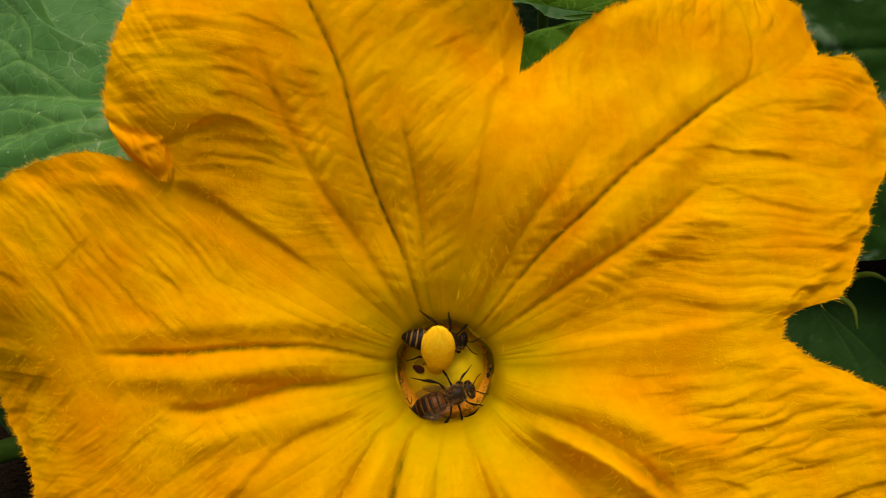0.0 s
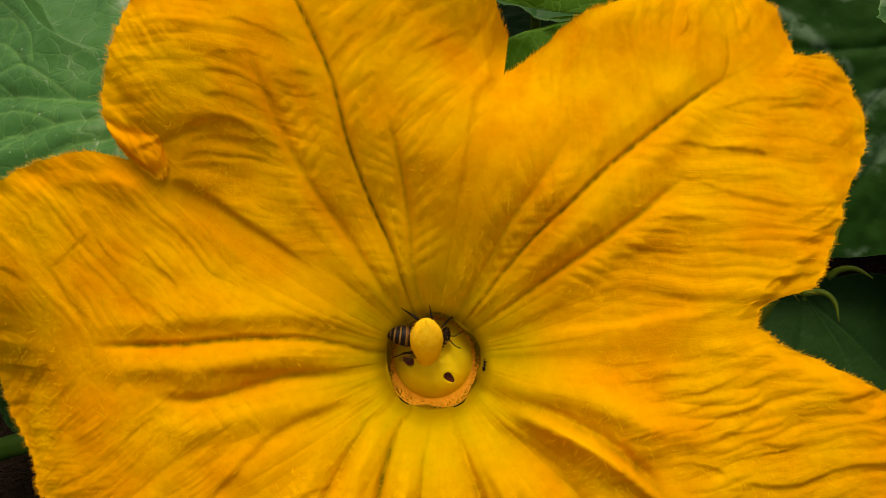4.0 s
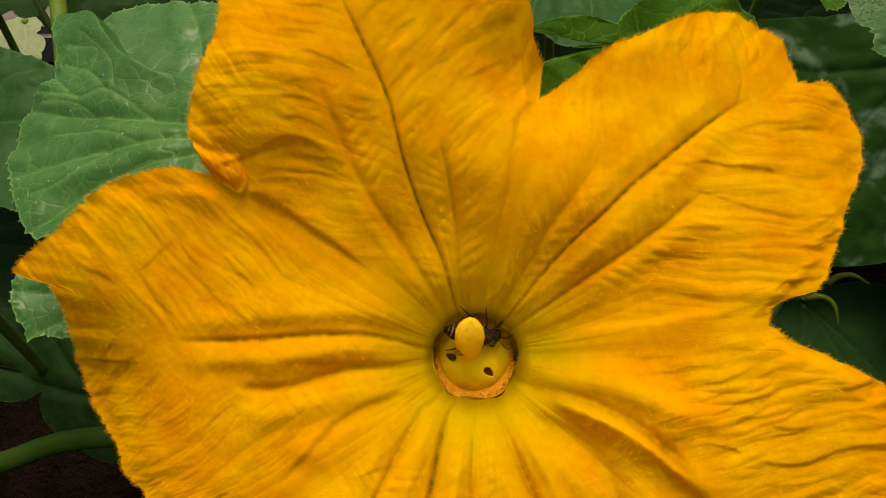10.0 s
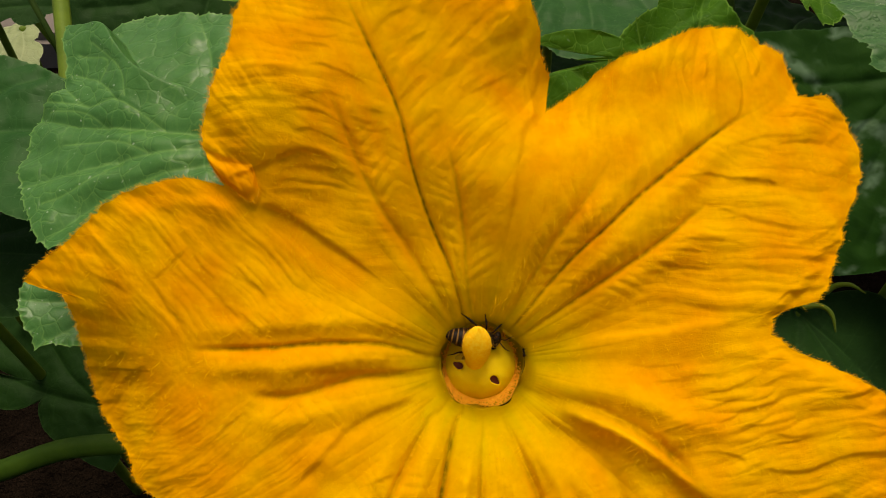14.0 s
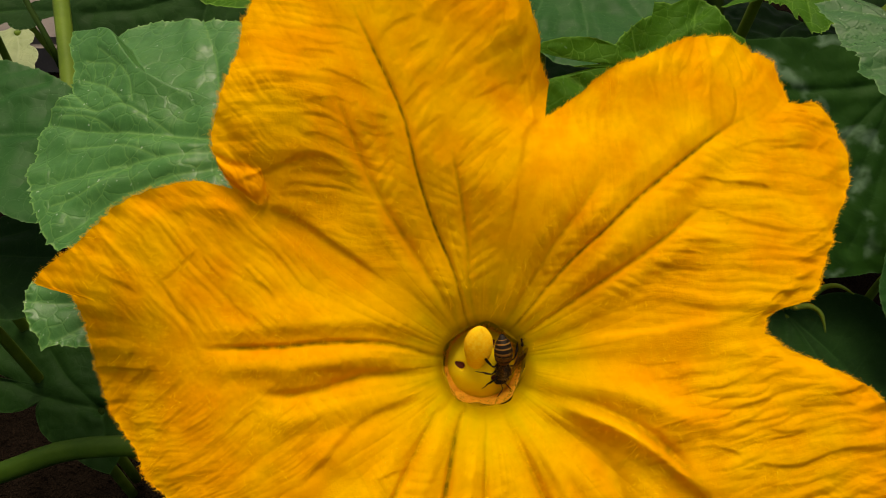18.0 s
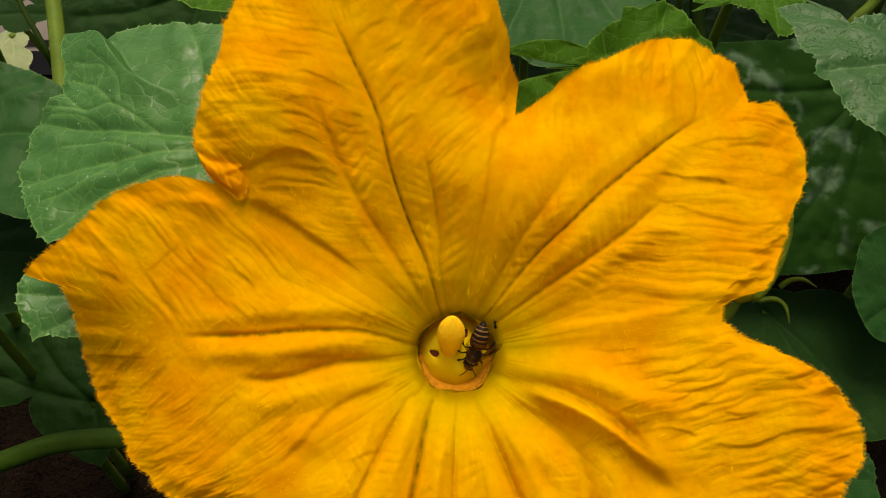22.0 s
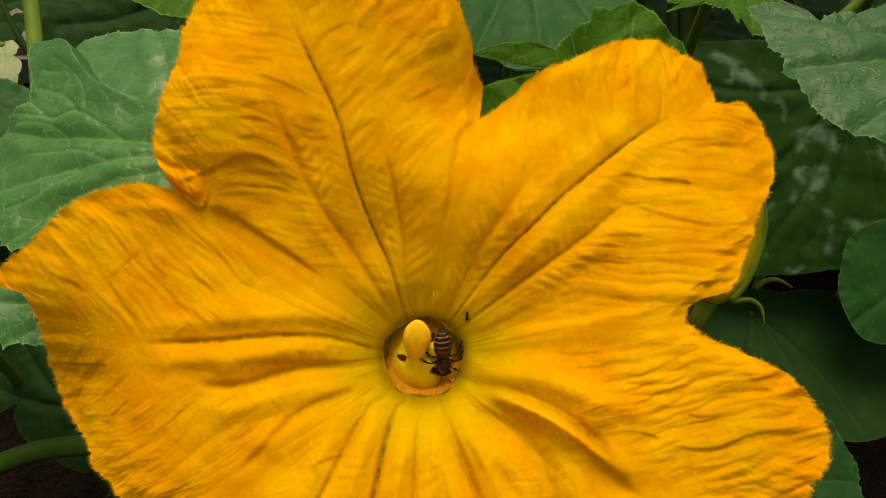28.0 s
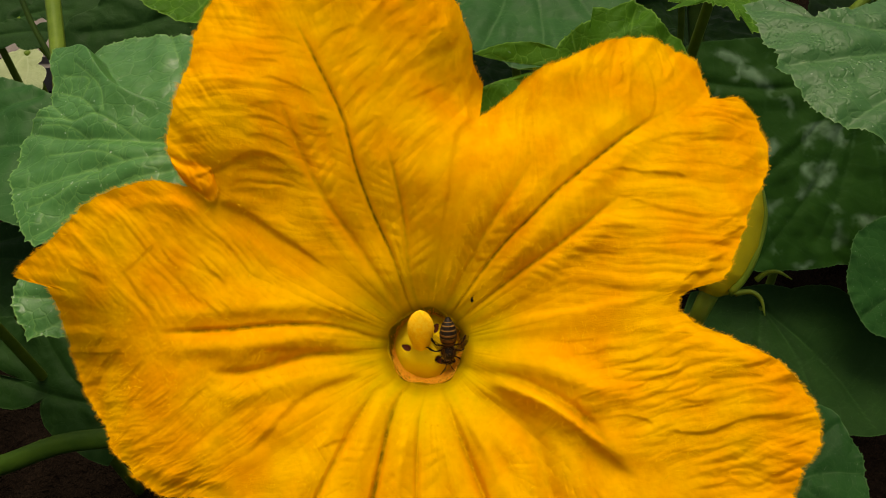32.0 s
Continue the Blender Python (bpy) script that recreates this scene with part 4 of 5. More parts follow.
# ---- leaves ----
def leaf(at, outline, material, label, base=(0, -20), ribs=(), cup=0.0, teeth=0.9, seed=1, swell=1.0, folds=(), stalk=None, category="leaf", na=300, nr=56, stalk_mat=None, bends=(), flap=None, lines=()):
    """A pumpkin leaf: outline as angle and millimetres round its middle, ribs as lines of points, wavy blade, toothed rim."""
    o = np.array(sorted(outline))
    o = np.vstack([o[-1] - (360, 0), o, o[0] + (360, 0)])
    deg = np.linspace(0, 360, na, endpoint=False)
    R = np.interp(deg, o[:, 0], o[:, 1])
    arc = np.cumsum(np.hypot(np.gradient(R), R * radians(360 / na)))
    saw = (arc / 4.3 + 0.8 * perlin(arc / 9, arc * 0 + 0.5, seed)) % 1.0
    spine = np.clip(1 - np.abs(saw - 0.5) / 0.17, 0, 1) ** 1.2
    R = R + teeth * (1.05 * spine + 0.35 * np.sin(np.pi * ((saw + 0.5) % 1.0)) - 0.3) + 0.25 * teeth * perlin(arc / 1.7, arc * 0, seed + 1)
    A, S = np.meshgrid(np.radians(deg), np.linspace(0.0, 1, nr) ** 0.8, indexing="ij")
    r = R[:, None] * S
    x, y = r * np.cos(A), r * np.sin(A)
    size = R.mean()
    z = cup * (r / size) ** 2 * size + swell * (1.6 * perlin(x / 16 + 3, y / 16, seed + 2) + 0.45 * perlin(x / 6, y / 6 + 9, seed + 3) + 0.10 * perlin(x / 2.4, y / 2.4, seed + 4))
    z += smooth(S, 0.8, 1.0) * (0.9 * perlin(np.degrees(A) / 9, S * 2, seed + 5))
    vein = np.zeros(x.shape)
    for line in ribs:
        d, sgn, t = along(x, y, line, 1)
        w = 0.48 * (1 - 0.5 * t)
        z += -0.9 * np.exp(-(d / 1.8) ** 2) * (1 - 0.6 * t) + 0.8 * swell * np.exp(-((d - 5) / 3.5) ** 2)
        vein = np.maximum(vein, np.exp(-(d / w) ** 2) * (1 - 0.35 * t))
        br = np.abs(((t * 6 + d / size * 1.3 * (1 + 0.2 * sgn) + 0.5 * (sgn > 0) - d * 0.02) % 1.0) - 0.5)
        fade = np.exp(-d / (0.4 * size))
        vein = np.maximum(vein, 0.5 * fade * np.exp(-(br / 0.022) ** 2) * (d > 0.5) * (t < 0.97) * (t > 0.02))
    for line, tilt in bends:
        d, sgn, t = along(x, y, line, 1)
        z += tilt * d
    for line in lines:
        d, sgn, t = along(x, y, line, 1)
        vein = np.maximum(vein, np.exp(-(d / 0.26) ** 2))
        z -= 0.25 * np.exp(-(d / 0.9) ** 2)
    if flap:
        d, sgn, t = along(x, y, flap[0], 1)
        d2, sgn2, t2 = along(x, y, flap[1], 1)
        z += flap[2] * np.where(sgn < 0, d, 0) * (1 - smooth(d2 * sgn2, -1.0, 0.6))
    for line, high, crest, shade in folds:
        d, sgn, t = along(x, y, line, 1)
        z += high * 0.5 * np.tanh(d * sgn / crest) * np.exp(-d / shade) * (1 - smooth(t, 0.8, 1))
    spot = np.exp(-vein * 0) * smooth(perlin(x / 13 + 7, y / 13, seed + 7), -0.4, 0.2)
    P = np.stack([x, y, z], -1) / 1000
    ob = tagged(new("pumpkin_leaf"), label, category)
    ob.matrix_basis = at
    part("blade", sheet("blade", P, material, True, {"vein": np.clip(vein, 0, 1), "rim": smooth(r, R[:, None] - 0.7, R[:, None]), "spot": spot}), None, ob)
    inv = at.inverted()
    if stalk:
        part("leaf_stalk", tube("leaf_stalk", [(base[0] / 1000, base[1] / 1000, -0.001)] + [tuple(inv @ Vector(p)) for p in stalk], [0.0022, 0.0026, 0.0032], stalk_mat or STEM, 22, 12, 0.06), None, ob)
    return ob


def fan(bx, by, *ends):
    """Main ribs from the stalk's joint, a little bowed."""
    return [[(bx, by), (bx + (ex - bx) * 0.5 - (ey - by) * 0.06, by + (ey - by) * 0.5 + (ex - bx) * 0.06), (ex, ey)] for ex, ey in ends]


RIB = [(40, -10), (25.7, -8.7), (5.0, -6.2), (-12.3, -3.9), (-23.3, -1.9), (-35.7, 1.3)]
leaf(pose(-0.0853, 0.1396, 0.3432, 13.5, -8.6, -7.3), [(72.6, 39.1), (85.9, 37.4), (100.1, 40.9), (112.3, 43.0), (120.9, 43.0), (127.1, 43.2), (136.9, 44.0), (142.9, 40.8), (149.0, 34.5), (161.3, 30.7), (171.6, 35.1), (178.9, 36.3), (193.1, 36.5), (205.3, 38.3), (217.1, 38.9), (227.8, 40.2), (238.7, 42.4), (243.5, 42.8), (260.3, 35.8), (290.6, 31.7), (317.2, 41.9), (345.2, 35.8), (40.9, 35.5)], L_BLUE, "large blue-green pumpkin leaf with folded lobe and toothed rim", (38, -10),
     [RIB, [(40, -11), (25.4, -10.9), (3.5, -13.1), (-12.1, -15.7), (-22.9, -18.1), (-32.0, -20.9)], [(38, -12), (26.1, -14.2), (2.3, -20.3), (-8.8, -26.0), (-19.9, -36.0)], [(38, -9), (25.3, -6.9), (14.9, 7.2), (9.8, 22.1), (3.0, 35.9)]],
     -0.06, 1.3, 21, 0.8, [([(-21.5, 29.1), (-17.6, 26.6), (-13.5, 21.0), (-7.0, 14.2), (0.7, 10.0), (14, 3)], -1.6, 0.8, 10.0)], [(-0.04, 0.15, 0.25), (-0.05, 0.16, 0.0)], na=960, nr=130,
     flap=(RIB, [(-50, 31), (-30, 30), (-21.5, 29.1), (-17.6, 26.6), (-13.5, 21.0), (-7.0, 14.2), (0.7, 10.0), (9.9, 7.1), (40, -9)], 0.26),
     lines=[[(4.8, -5.6), (-10.3, 3.5), (-19.6, 2.9), (-28.8, 9.6)], [(-10.3, 3.5), (-17.5, 10.0), (-26.6, 13.6)], [(-8.0, 4.4), (-11.3, 12.8), (-22.0, 22.0)], [(-17.5, 10), (-16, 16), (-26, 19)], [(-19.6, 2.9), (-24, 4), (-34, 6)], [(-12, -4), (-20, 1), (-32, 3)], [(3.5, -13), (-8, -9), (-24, -8)], [(-5, -14.5), (-14, -22), (-24, -26)], [(2, -20), (-2, -25), (-10, -32)]])
leaf(pose(-0.1584, 0.1826, 0.2965, 9.0, -0.0, 0.0), [(145.4, 53.7), (126.5, 46.3), (111.4, 42.1), (96.4, 37.7), (78.4, 33.0), (42.2, 28.8), (351.1, 33.3), (312.6, 43.6), (296.8, 37.5), (278.5, 28.2), (251.2, 31.4), (198.1, 33.4)], L_MAIN, "dull green pumpkin leaf in the row behind", (-40, 0), fan(-40, 0, (25, 5), (5, 30), (0, -25)), 0.06, 0.6, 31, 0.8, (), [(-0.21, 0.20, 0.2), (-0.2, 0.2, 0.0)])
leaf(pose(-0.1699, 0.1642, 0.2549, 13.4, -0.0, 0.0), [(158.3, 32.6), (109.9, 20.7), (62.9, 21.9), (13.6, 20.2), (318.4, 24.3), (300.2, 25.3), (279.3, 22.3), (238.2, 24.0), (193.6, 29.5)], L_SHADE, "shaded dark green pumpkin leaf under the others", (-25, 0), fan(-25, 0, (18, 3), (5, 15), (5, -18)), 0.05, 0.4, 37, 0.6, (), [(-0.20, 0.18, 0.15), (-0.2, 0.19, 0.0)])
leaf(pose(-0.1197, 0.1155, 0.2924, 18.4, 4.4, 3.7), [(156.6, 13.5), (192.7, 11.4), (218.3, 11.0), (233.3, 11.3), (245.0, 14.2), (251.0, 12.1), (263.5, 11.0), (285.0, 12.3), (306.4, 14.4), (336.4, 20.0), (13.1, 19.1), (59.8, 15.6), (116.4, 15.0)], L_BLUE, "small mid green pumpkin leaf tip hanging under the blossom", (16, 4), fan(16, 4, (-6, -12), (-12, 2), (6, -11)), -0.05, 0.8, 41, 0.6, (), [(-0.09, 0.13, 0.2), (-0.09, 0.14, 0.0)])
leaf(pose(0.0417, 0.249, 0.3169, 9.0, -0.0, 0.0), [(198.3, 32.0), (232.6, 36.2), (247.5, 35.0), (260.8, 37.8), (273.6, 39.4), (291.1, 35.6), (320.9, 37.9), (354.8, 43.8), (36.7, 55.4), (68.8, 71.5), (94.1, 71.5), (127.9, 47.8)], L_MAIN, "grey-green pumpkin leaf with pale straight veins", (-4, 45), fan(-4, 45, (-20, -28), (5, -36), (30, -15), (-28, 0)), 0.05, 0.6, 43, 0.8, (), [(0.05, 0.32, 0.2), (0.05, 0.33, 0.0)])
leaf(pose(0.054, 0.1746, 0.3354, 43.0, 4.4, 3.7), [(17.9, 35.5), (23.8, 32.9), (33.6, 30.6), (46.5, 31.4), (55.6, 30.1), (65.9, 23.7), (82.7, 22.0), (83.3, 17.3), (114.3, 13.6), (142.8, 12.7), (174.1, 13.6), (179.1, 16.0), (178.4, 23.5), (172.1, 30.2), (170.8, 37.8), (191.2, 40.9), (218.4, 36.0), (278.0, 26.1), (336.3, 35.7), (1.1, 38.7)], L_BRIGHT, "fresh green pumpkin leaf with a curled pale rim", (10, -20), fan(10, -20, (30, 13), (20, 26), (-5, 14), (-34, 6), (-25, -15)), -0.06, 0.8, 47, 0.9, [([(34, 30), (16, 16), (2, 6), (-10, 4)], 3.0, 1.2, 8.0)], [(0.06, 0.19, 0.2), (0.05, 0.2, 0.0)], na=420, nr=70)
leaf(pose(0.1844, 0.2494, 0.2285, 45.8, -4.4, -3.7), [(138.8, 84.1), (129.5, 79.9), (117.7, 70.7), (102.4, 63.9), (85.4, 64.1), (64.0, 73.0), (37.2, 83.6), (358.6, 83.1), (326.4, 94.2), (313.5, 79.2), (303.3, 65.0), (297.9, 58.8), (290.5, 55.3), (281.9, 54.3), (264.4, 54.3), (245.2, 58.9), (220.5, 72.9), (178.6, 72.1)], L_MOTTLE, "broad dark pumpkin leaf with silver mottling along its veins", (30, 40), fan(30, 40, (-55, -30), (-20, -50), (38, -80), (-60, 45), (70, -30), (10, -40)), -0.03, 0.9, 53, 0.7, (), [(0.23, 0.30, 0.12), (0.24, 0.30, 0.0)], na=420, nr=70)
leaf(pose(0.2313, 0.2006, 0.198, 45.8, -4.4, -3.7), [(140.5, 31.0), (165.2, 27.4), (182.1, 28.1), (202.0, 28.7), (220.8, 30.2), (239.0, 32.9), (260.2, 32.1), (298.8, 33.4), (348.5, 29.4), (39.9, 33.6), (85.6, 30.3)], L_MAIN, "mid green lobe of a low pumpkin leaf", (30, 30), fan(30, 30, (-20, -20), (5, -30), (20, -20)), 0.02, 0.8, 57, 0.5, (), [(0.27, 0.27, 0.12), (0.28, 0.27, 0.0)])
leaf(pose(0.1292, 0.1541, 0.3548, 9.0, -0.0, 0.0), [(133.2, 38.5), (139.9, 34.5), (147.8, 30.5), (154.7, 28.0), (161.2, 27.1), (169.6, 25.4), (178.2, 23.4), (189.9, 25.4), (198.6, 23.1), (210.7, 24.5), (220.6, 26.0), (229.9, 27.8), (238.9, 29.2), (252.0, 29.8), (272.6, 33.0), (309.9, 34.9), (8.9, 43.4), (40.3, 59.4), (52.7, 41.5), (59.5, 31.1), (64.3, 24.8), (81.6, 20.0), (116.5, 18.8), (121.7, 23.5), (121.9, 32.0), (120.2, 40.3)], L_WET, "wet grey-green pumpkin leaf with raindrops and toothed rim", (30, 8), fan(30, 8, (-22, -3), (-24, 24), (-10, -26), (10, -28), (20, 22)), -0.10, 1.1, 59, 1.0, (), [(0.26, 0.13, 0.28), (0.32, 0.12, 0.0)], na=800, nr=110)
leaf(pose(0.113, 0.2287, 0.3351, 13.4, -0.0, 0.0), [(205.5, 25.4), (196.8, 21.8), (201.6, 17.3), (221.3, 10.2), (271.2, 9.7), (285.3, 15.2), (278.5, 17.7), (286.7, 23.8), (298.5, 25.1), (334.9, 21.3), (39.7, 23.8), (101.9, 22.3), (164.5, 23.4)], L_BRIGHT, "young light green pumpkin leaf with ragged tips", (5, 18), fan(5, 18, (-20, -8), (2, -8), (8, -20), (20, -10)), -0.05, 1.2, 61, 0.6, (), [(0.12, 0.27, 0.2), (0.12, 0.28, 0.0)])
leaf(pose(0.1949, 0.1846, 0.148, 23.3, -0.0, 0.0), [(146.6, 68.5), (130.1, 50.8), (93.2, 39.3), (60.7, 45.3), (37.5, 43.9), (359.0, 49.9), (328.9, 57.6), (308.7, 48.6), (289.5, 39.9), (264.3, 37.5), (233.1, 49.6), (194.4, 66.0)], L_SHADE, "shaded dark green pumpkin leaf low beside the stalks", (-20, 30), fan(-20, 30, (30, -40), (-40, -25), (0, -20)), 0.03, 0.6, 67, 0.45, (), [(0.16, 0.21, 0.06), (0.16, 0.21, 0.0)])
leaf(pose(0.1525, 0.0992, 0.2003, 13.4, -0.0, 0.0), [(101.4, 25.8), (80.3, 27.4), (65.9, 26.8), (53.5, 23.7), (39.7, 19.9), (11.5, 18.4), (350.4, 17.5), (331.6, 19.7), (297.3, 31.0), (264.4, 39.2), (235.8, 42.1), (199.6, 30.7), (144.3, 23.7)], L_MAIN, "mid green pumpkin leaf below the blossom", (-12, -5), fan(-12, -5, (12, 18), (16, -2), (0, 24), (10, -28)), -0.04, 1.0, 71, 0.9, (), [(0.13, 0.11, 0.1), (0.13, 0.12, 0.0)])
leaf(pose(-0.1929, 0.174, 0.1522, 23.3, -0.0, 0.0), [(151.2, 57.5), (128.1, 49.6), (102.8, 37.0), (36.6, 27.3), (336.0, 46.3), (311.1, 52.2), (293.4, 30.2), (233.0, 7.3), (165.6, 20.1), (166.7, 48.5)], L_SHADE, "shaded pumpkin leaf near the soil", (25, -10), fan(25, -10, (-40, 15), (-10, 30), (30, -30)), 0.05, 0.4, 73, 1.0, (), [(-0.15, 0.18, 0.06), (-0.15, 0.19, 0.0)], stalk_mat=STEM_SHADED)
leaf(pose(-0.0779, 0.2092, 0.3514, 13.4, -0.0, 0.0), [(200.9, 20.6), (239.8, 17.7), (274.3, 21.0), (300.1, 24.4), (340.8, 25.2), (57.6, 30.4), (101.3, 38.8), (146.7, 25.9)], L_BRIGHT, "bright green pumpkin leaf behind the upright petal", (15, 20), fan(15, 20, (-16, -6), (0, -18), (20, -14)), 0.03, 0.5, 79, 0.6, (), [(-0.06, 0.25, 0.2), (-0.06, 0.26, 0.0)])
leaf(pose(-0.1443, 0.3083, 0.2779, 34.3, -0.0, 0.0), [(194.1, 41.1), (179.6, 36.8), (162.7, 26.7), (123.8, 21.7), (48.0, 28.0), (7.2, 45.0), (342.5, 50.3), (314.4, 41.4), (249.0, 34.4), (210.1, 40.5)], L_SHADE, "deep teal green pumpkin leaf in shade", (30, 10), fan(30, 10, (-30, -5), (-20, 20), (10, -35)), 0.04, 0.4, 83, 1.0, (), [(-0.10, 0.34, 0.15), (-0.1, 0.35, 0.0)])
leaf(pose(-0.2524, 0.3854, 0.2251, 23.3, -0.0, 0.0), [(179.5, 34.5), (164.7, 22.5), (66.5, 6.2), (17.7, 22.4), (4.0, 26.3), (346.7, 14.7), (223.7, 8.2), (196.9, 27.2)], L_SHADE, "flat dark leaf at the edge of the bed", (-20, 0), fan(-20, 0, (20, 2)), 0.02, 0.3, 89, 0.5, (), [(-0.28, 0.40, 0.1), (-0.28, 0.41, 0.0)], na=160, nr=30)
# Extra leaf, added to cover bright paving with a dark tone.
leaf(pose(-0.2927, 0.4749, 0.1958, 23.3, -0.0, 0.0), [(149.2, 63.9), (84.6, 47.9), (33.5, 57.9), (347.8, 59.7), (328.3, 41.9), (317.7, 26.8), (311.4, 15.0), (264.3, 15.0), (200.1, 48.2)], L_SHADE, "dark leaf added to cover pale paving at the bed edge", (-10, -10), fan(-10, -10, (20, 20), (30, -5)), 0.03, 0.4, 103, 0.8, (), [(-0.27, 0.46, 0.1), (-0.27, 0.47, 0.0)], na=160, nr=30)
leaf(pose(-0.276, 0.4039, 0.1884, 5.0, -0.0, 0.0), [(141.8, 29.3), (119.0, 29.0), (102.9, 28.5), (37.5, 9.5), (322.5, 19.2), (303.1, 30.6), (288.1, 22.8), (241.9, 19.3)], L_PALE, "bleached pale leaf drying at the edge of the bed", (-5, 20), fan(-5, 20, (5, -22), (-12, -10)), -0.1, 0.4, 97, 0.8, (), [(-0.28, 0.42, 0.1), (-0.28, 0.43, 0.0)], na=160, nr=30)


# unseen leaves of the same plants, added all round to block light from the bed
rng_shade = random.Random(4)
for bx, by, bz, size in [(-0.215, 0.03, 0.31, 76), (-0.31, 0.10, 0.25, 84), (-0.36, 0.12, 0.36, 95), (-0.34, -0.06, 0.30, 100), (-0.20, -0.10, 0.24, 85), (0.42, 0.06, 0.33, 100), (0.30, -0.10, 0.26, 90), (0.03, -0.16, 0.22, 95),
                         (0.40, 0.32, 0.36, 110), (0.20, 0.52, 0.34, 110), (0.02, 0.50, 0.36, 105), (-0.16, 0.55, 0.22, 80), (0.42, 0.55, 0.30, 120), (0.56, 0.22, 0.30, 110), (-0.50, 0.30, 0.30, 100), (-0.30, 0.13, 0.30, 62), (-0.12, 0.0, 0.19, 72), (-0.25, 0.03, 0.22, 75), (0.15, 0.0, 0.20, 72), (0.37, 0.13, 0.26, 66), (0.10, 0.62, 0.30, 120), (0.30, 0.72, 0.32, 130), (0.30, 0.42, 0.36, 100), (-0.05, 0.66, 0.30, 110), (0.55, 0.75, 0.3, 130)]:
    ring = [(a, size * (0.82 + 0.2 * math.cos(radians(a * 5)) * (a < 300) + 0.08 * rng_shade.random() - 0.25 * math.exp(-((a - 270) / 14) ** 2))) for a in range(0, 360, 12)]
    tips = [(0.8 * size * math.cos(radians(a)), 0.8 * size * math.sin(radians(a))) for a in (0, 72, 144, 200, 330)]
    leaf(pose(bx, by, bz, rng_shade.uniform(-12, 18), rng_shade.uniform(-12, 12), rng_shade.uniform(0, 360)), ring, L_MAIN, "broad green pumpkin leaf added out of view to shade the bed", (0, -0.5 * size), fan(0, -0.5 * size, *tips), -0.06, 1.2, rng_shade.randint(100, 400), 2.0, (), [(bx, by, bz * 0.5), (bx + 0.03, by + 0.02, -0.005)], na=160, nr=34)


# added leaves: steep ones block light unseen, the last four darken open soil
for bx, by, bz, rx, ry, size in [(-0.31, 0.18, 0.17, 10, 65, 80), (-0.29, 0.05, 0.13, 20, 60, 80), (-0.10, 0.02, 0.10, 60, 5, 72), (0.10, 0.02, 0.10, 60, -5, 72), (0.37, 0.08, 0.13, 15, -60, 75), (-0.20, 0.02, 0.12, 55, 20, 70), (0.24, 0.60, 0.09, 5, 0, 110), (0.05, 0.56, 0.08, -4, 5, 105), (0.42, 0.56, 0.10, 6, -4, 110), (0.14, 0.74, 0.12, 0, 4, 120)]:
    ring = [(a, size * (0.85 + 0.16 * math.cos(radians(a * 5)) + 0.06 * rng_shade.random())) for a in range(0, 360, 12)]
    leaf(pose(bx, by, bz, rx, ry, rng_shade.uniform(0, 40)), ring, L_SHADE, "dark green pumpkin leaf added to shade and darken the bed", (0, -0.5 * size), fan(0, -0.5 * size, (0, 0.8 * size), (-0.6 * size, 0.3 * size), (0.6 * size, 0.3 * size)), -0.06, 1.2, rng_shade.randint(100, 400), 2.0, (), [(bx, by, bz * 0.4), (bx, by, -0.005)], na=140, nr=30)


# ---- stalks between the leaves ----
def stalk(pts, radii, material, label, root=None):
    ob = tagged(new("plant_stalk"), label, "stalk")
    if root:
        end = Vector(pts[-1])
        pts = list(pts) + [tuple(end.lerp(Vector(root), f)) for f in (0.1, 0.25, 0.45, 0.7, 1.0)]
    part("stalk_body", tube("stalk_body", pts, radii, material, 30, 14, 0.06), None, ob)
    return ob


stalk([(-0.1711, 0.2916, 0.3161), (-0.1643, 0.2686, 0.3072), (-0.1539, 0.232, 0.2948), (-0.1474, 0.2059, 0.2834)], [0.0032, 0.0032, 0.0034, 0.004], STEM, "thick upright green leaf stalk", (-0.14, 0.20, -0.005))
stalk([(-0.2466, 0.3881, 0.2535), (-0.2327, 0.3634, 0.2458), (-0.215, 0.337, 0.2367)], [0.0016, 0.0016, 0.0018], STEM_SHADED, "thin slanting green stalk", (-0.19, 0.31, -0.005))
stalk([(-0.2158, 0.122, 0.1608), (-0.1947, 0.1259, 0.164), (-0.1688, 0.1326, 0.1697), (-0.1426, 0.1343, 0.171)], [0.0046, 0.0046, 0.004, 0.0035], VINE, "thick green vine running over the soil", (-0.10, 0.14, 0.12))
stalk([(0.1764, 0.4391, 0.231), (0.1763, 0.4157, 0.2114), (0.1737, 0.3781, 0.1929)], [0.005, 0.005, 0.005], STEM_SHADED, "thick stalk in deep shade", (0.172, 0.36, -0.005))
stalk([(0.2474, 0.3502, 0.2739), (0.2421, 0.3453, 0.2633), (0.2318, 0.3402, 0.2524)], [0.003, 0.003, 0.003], STEM, "green stalk beside the wet leaf", (0.21, 0.38, -0.005))


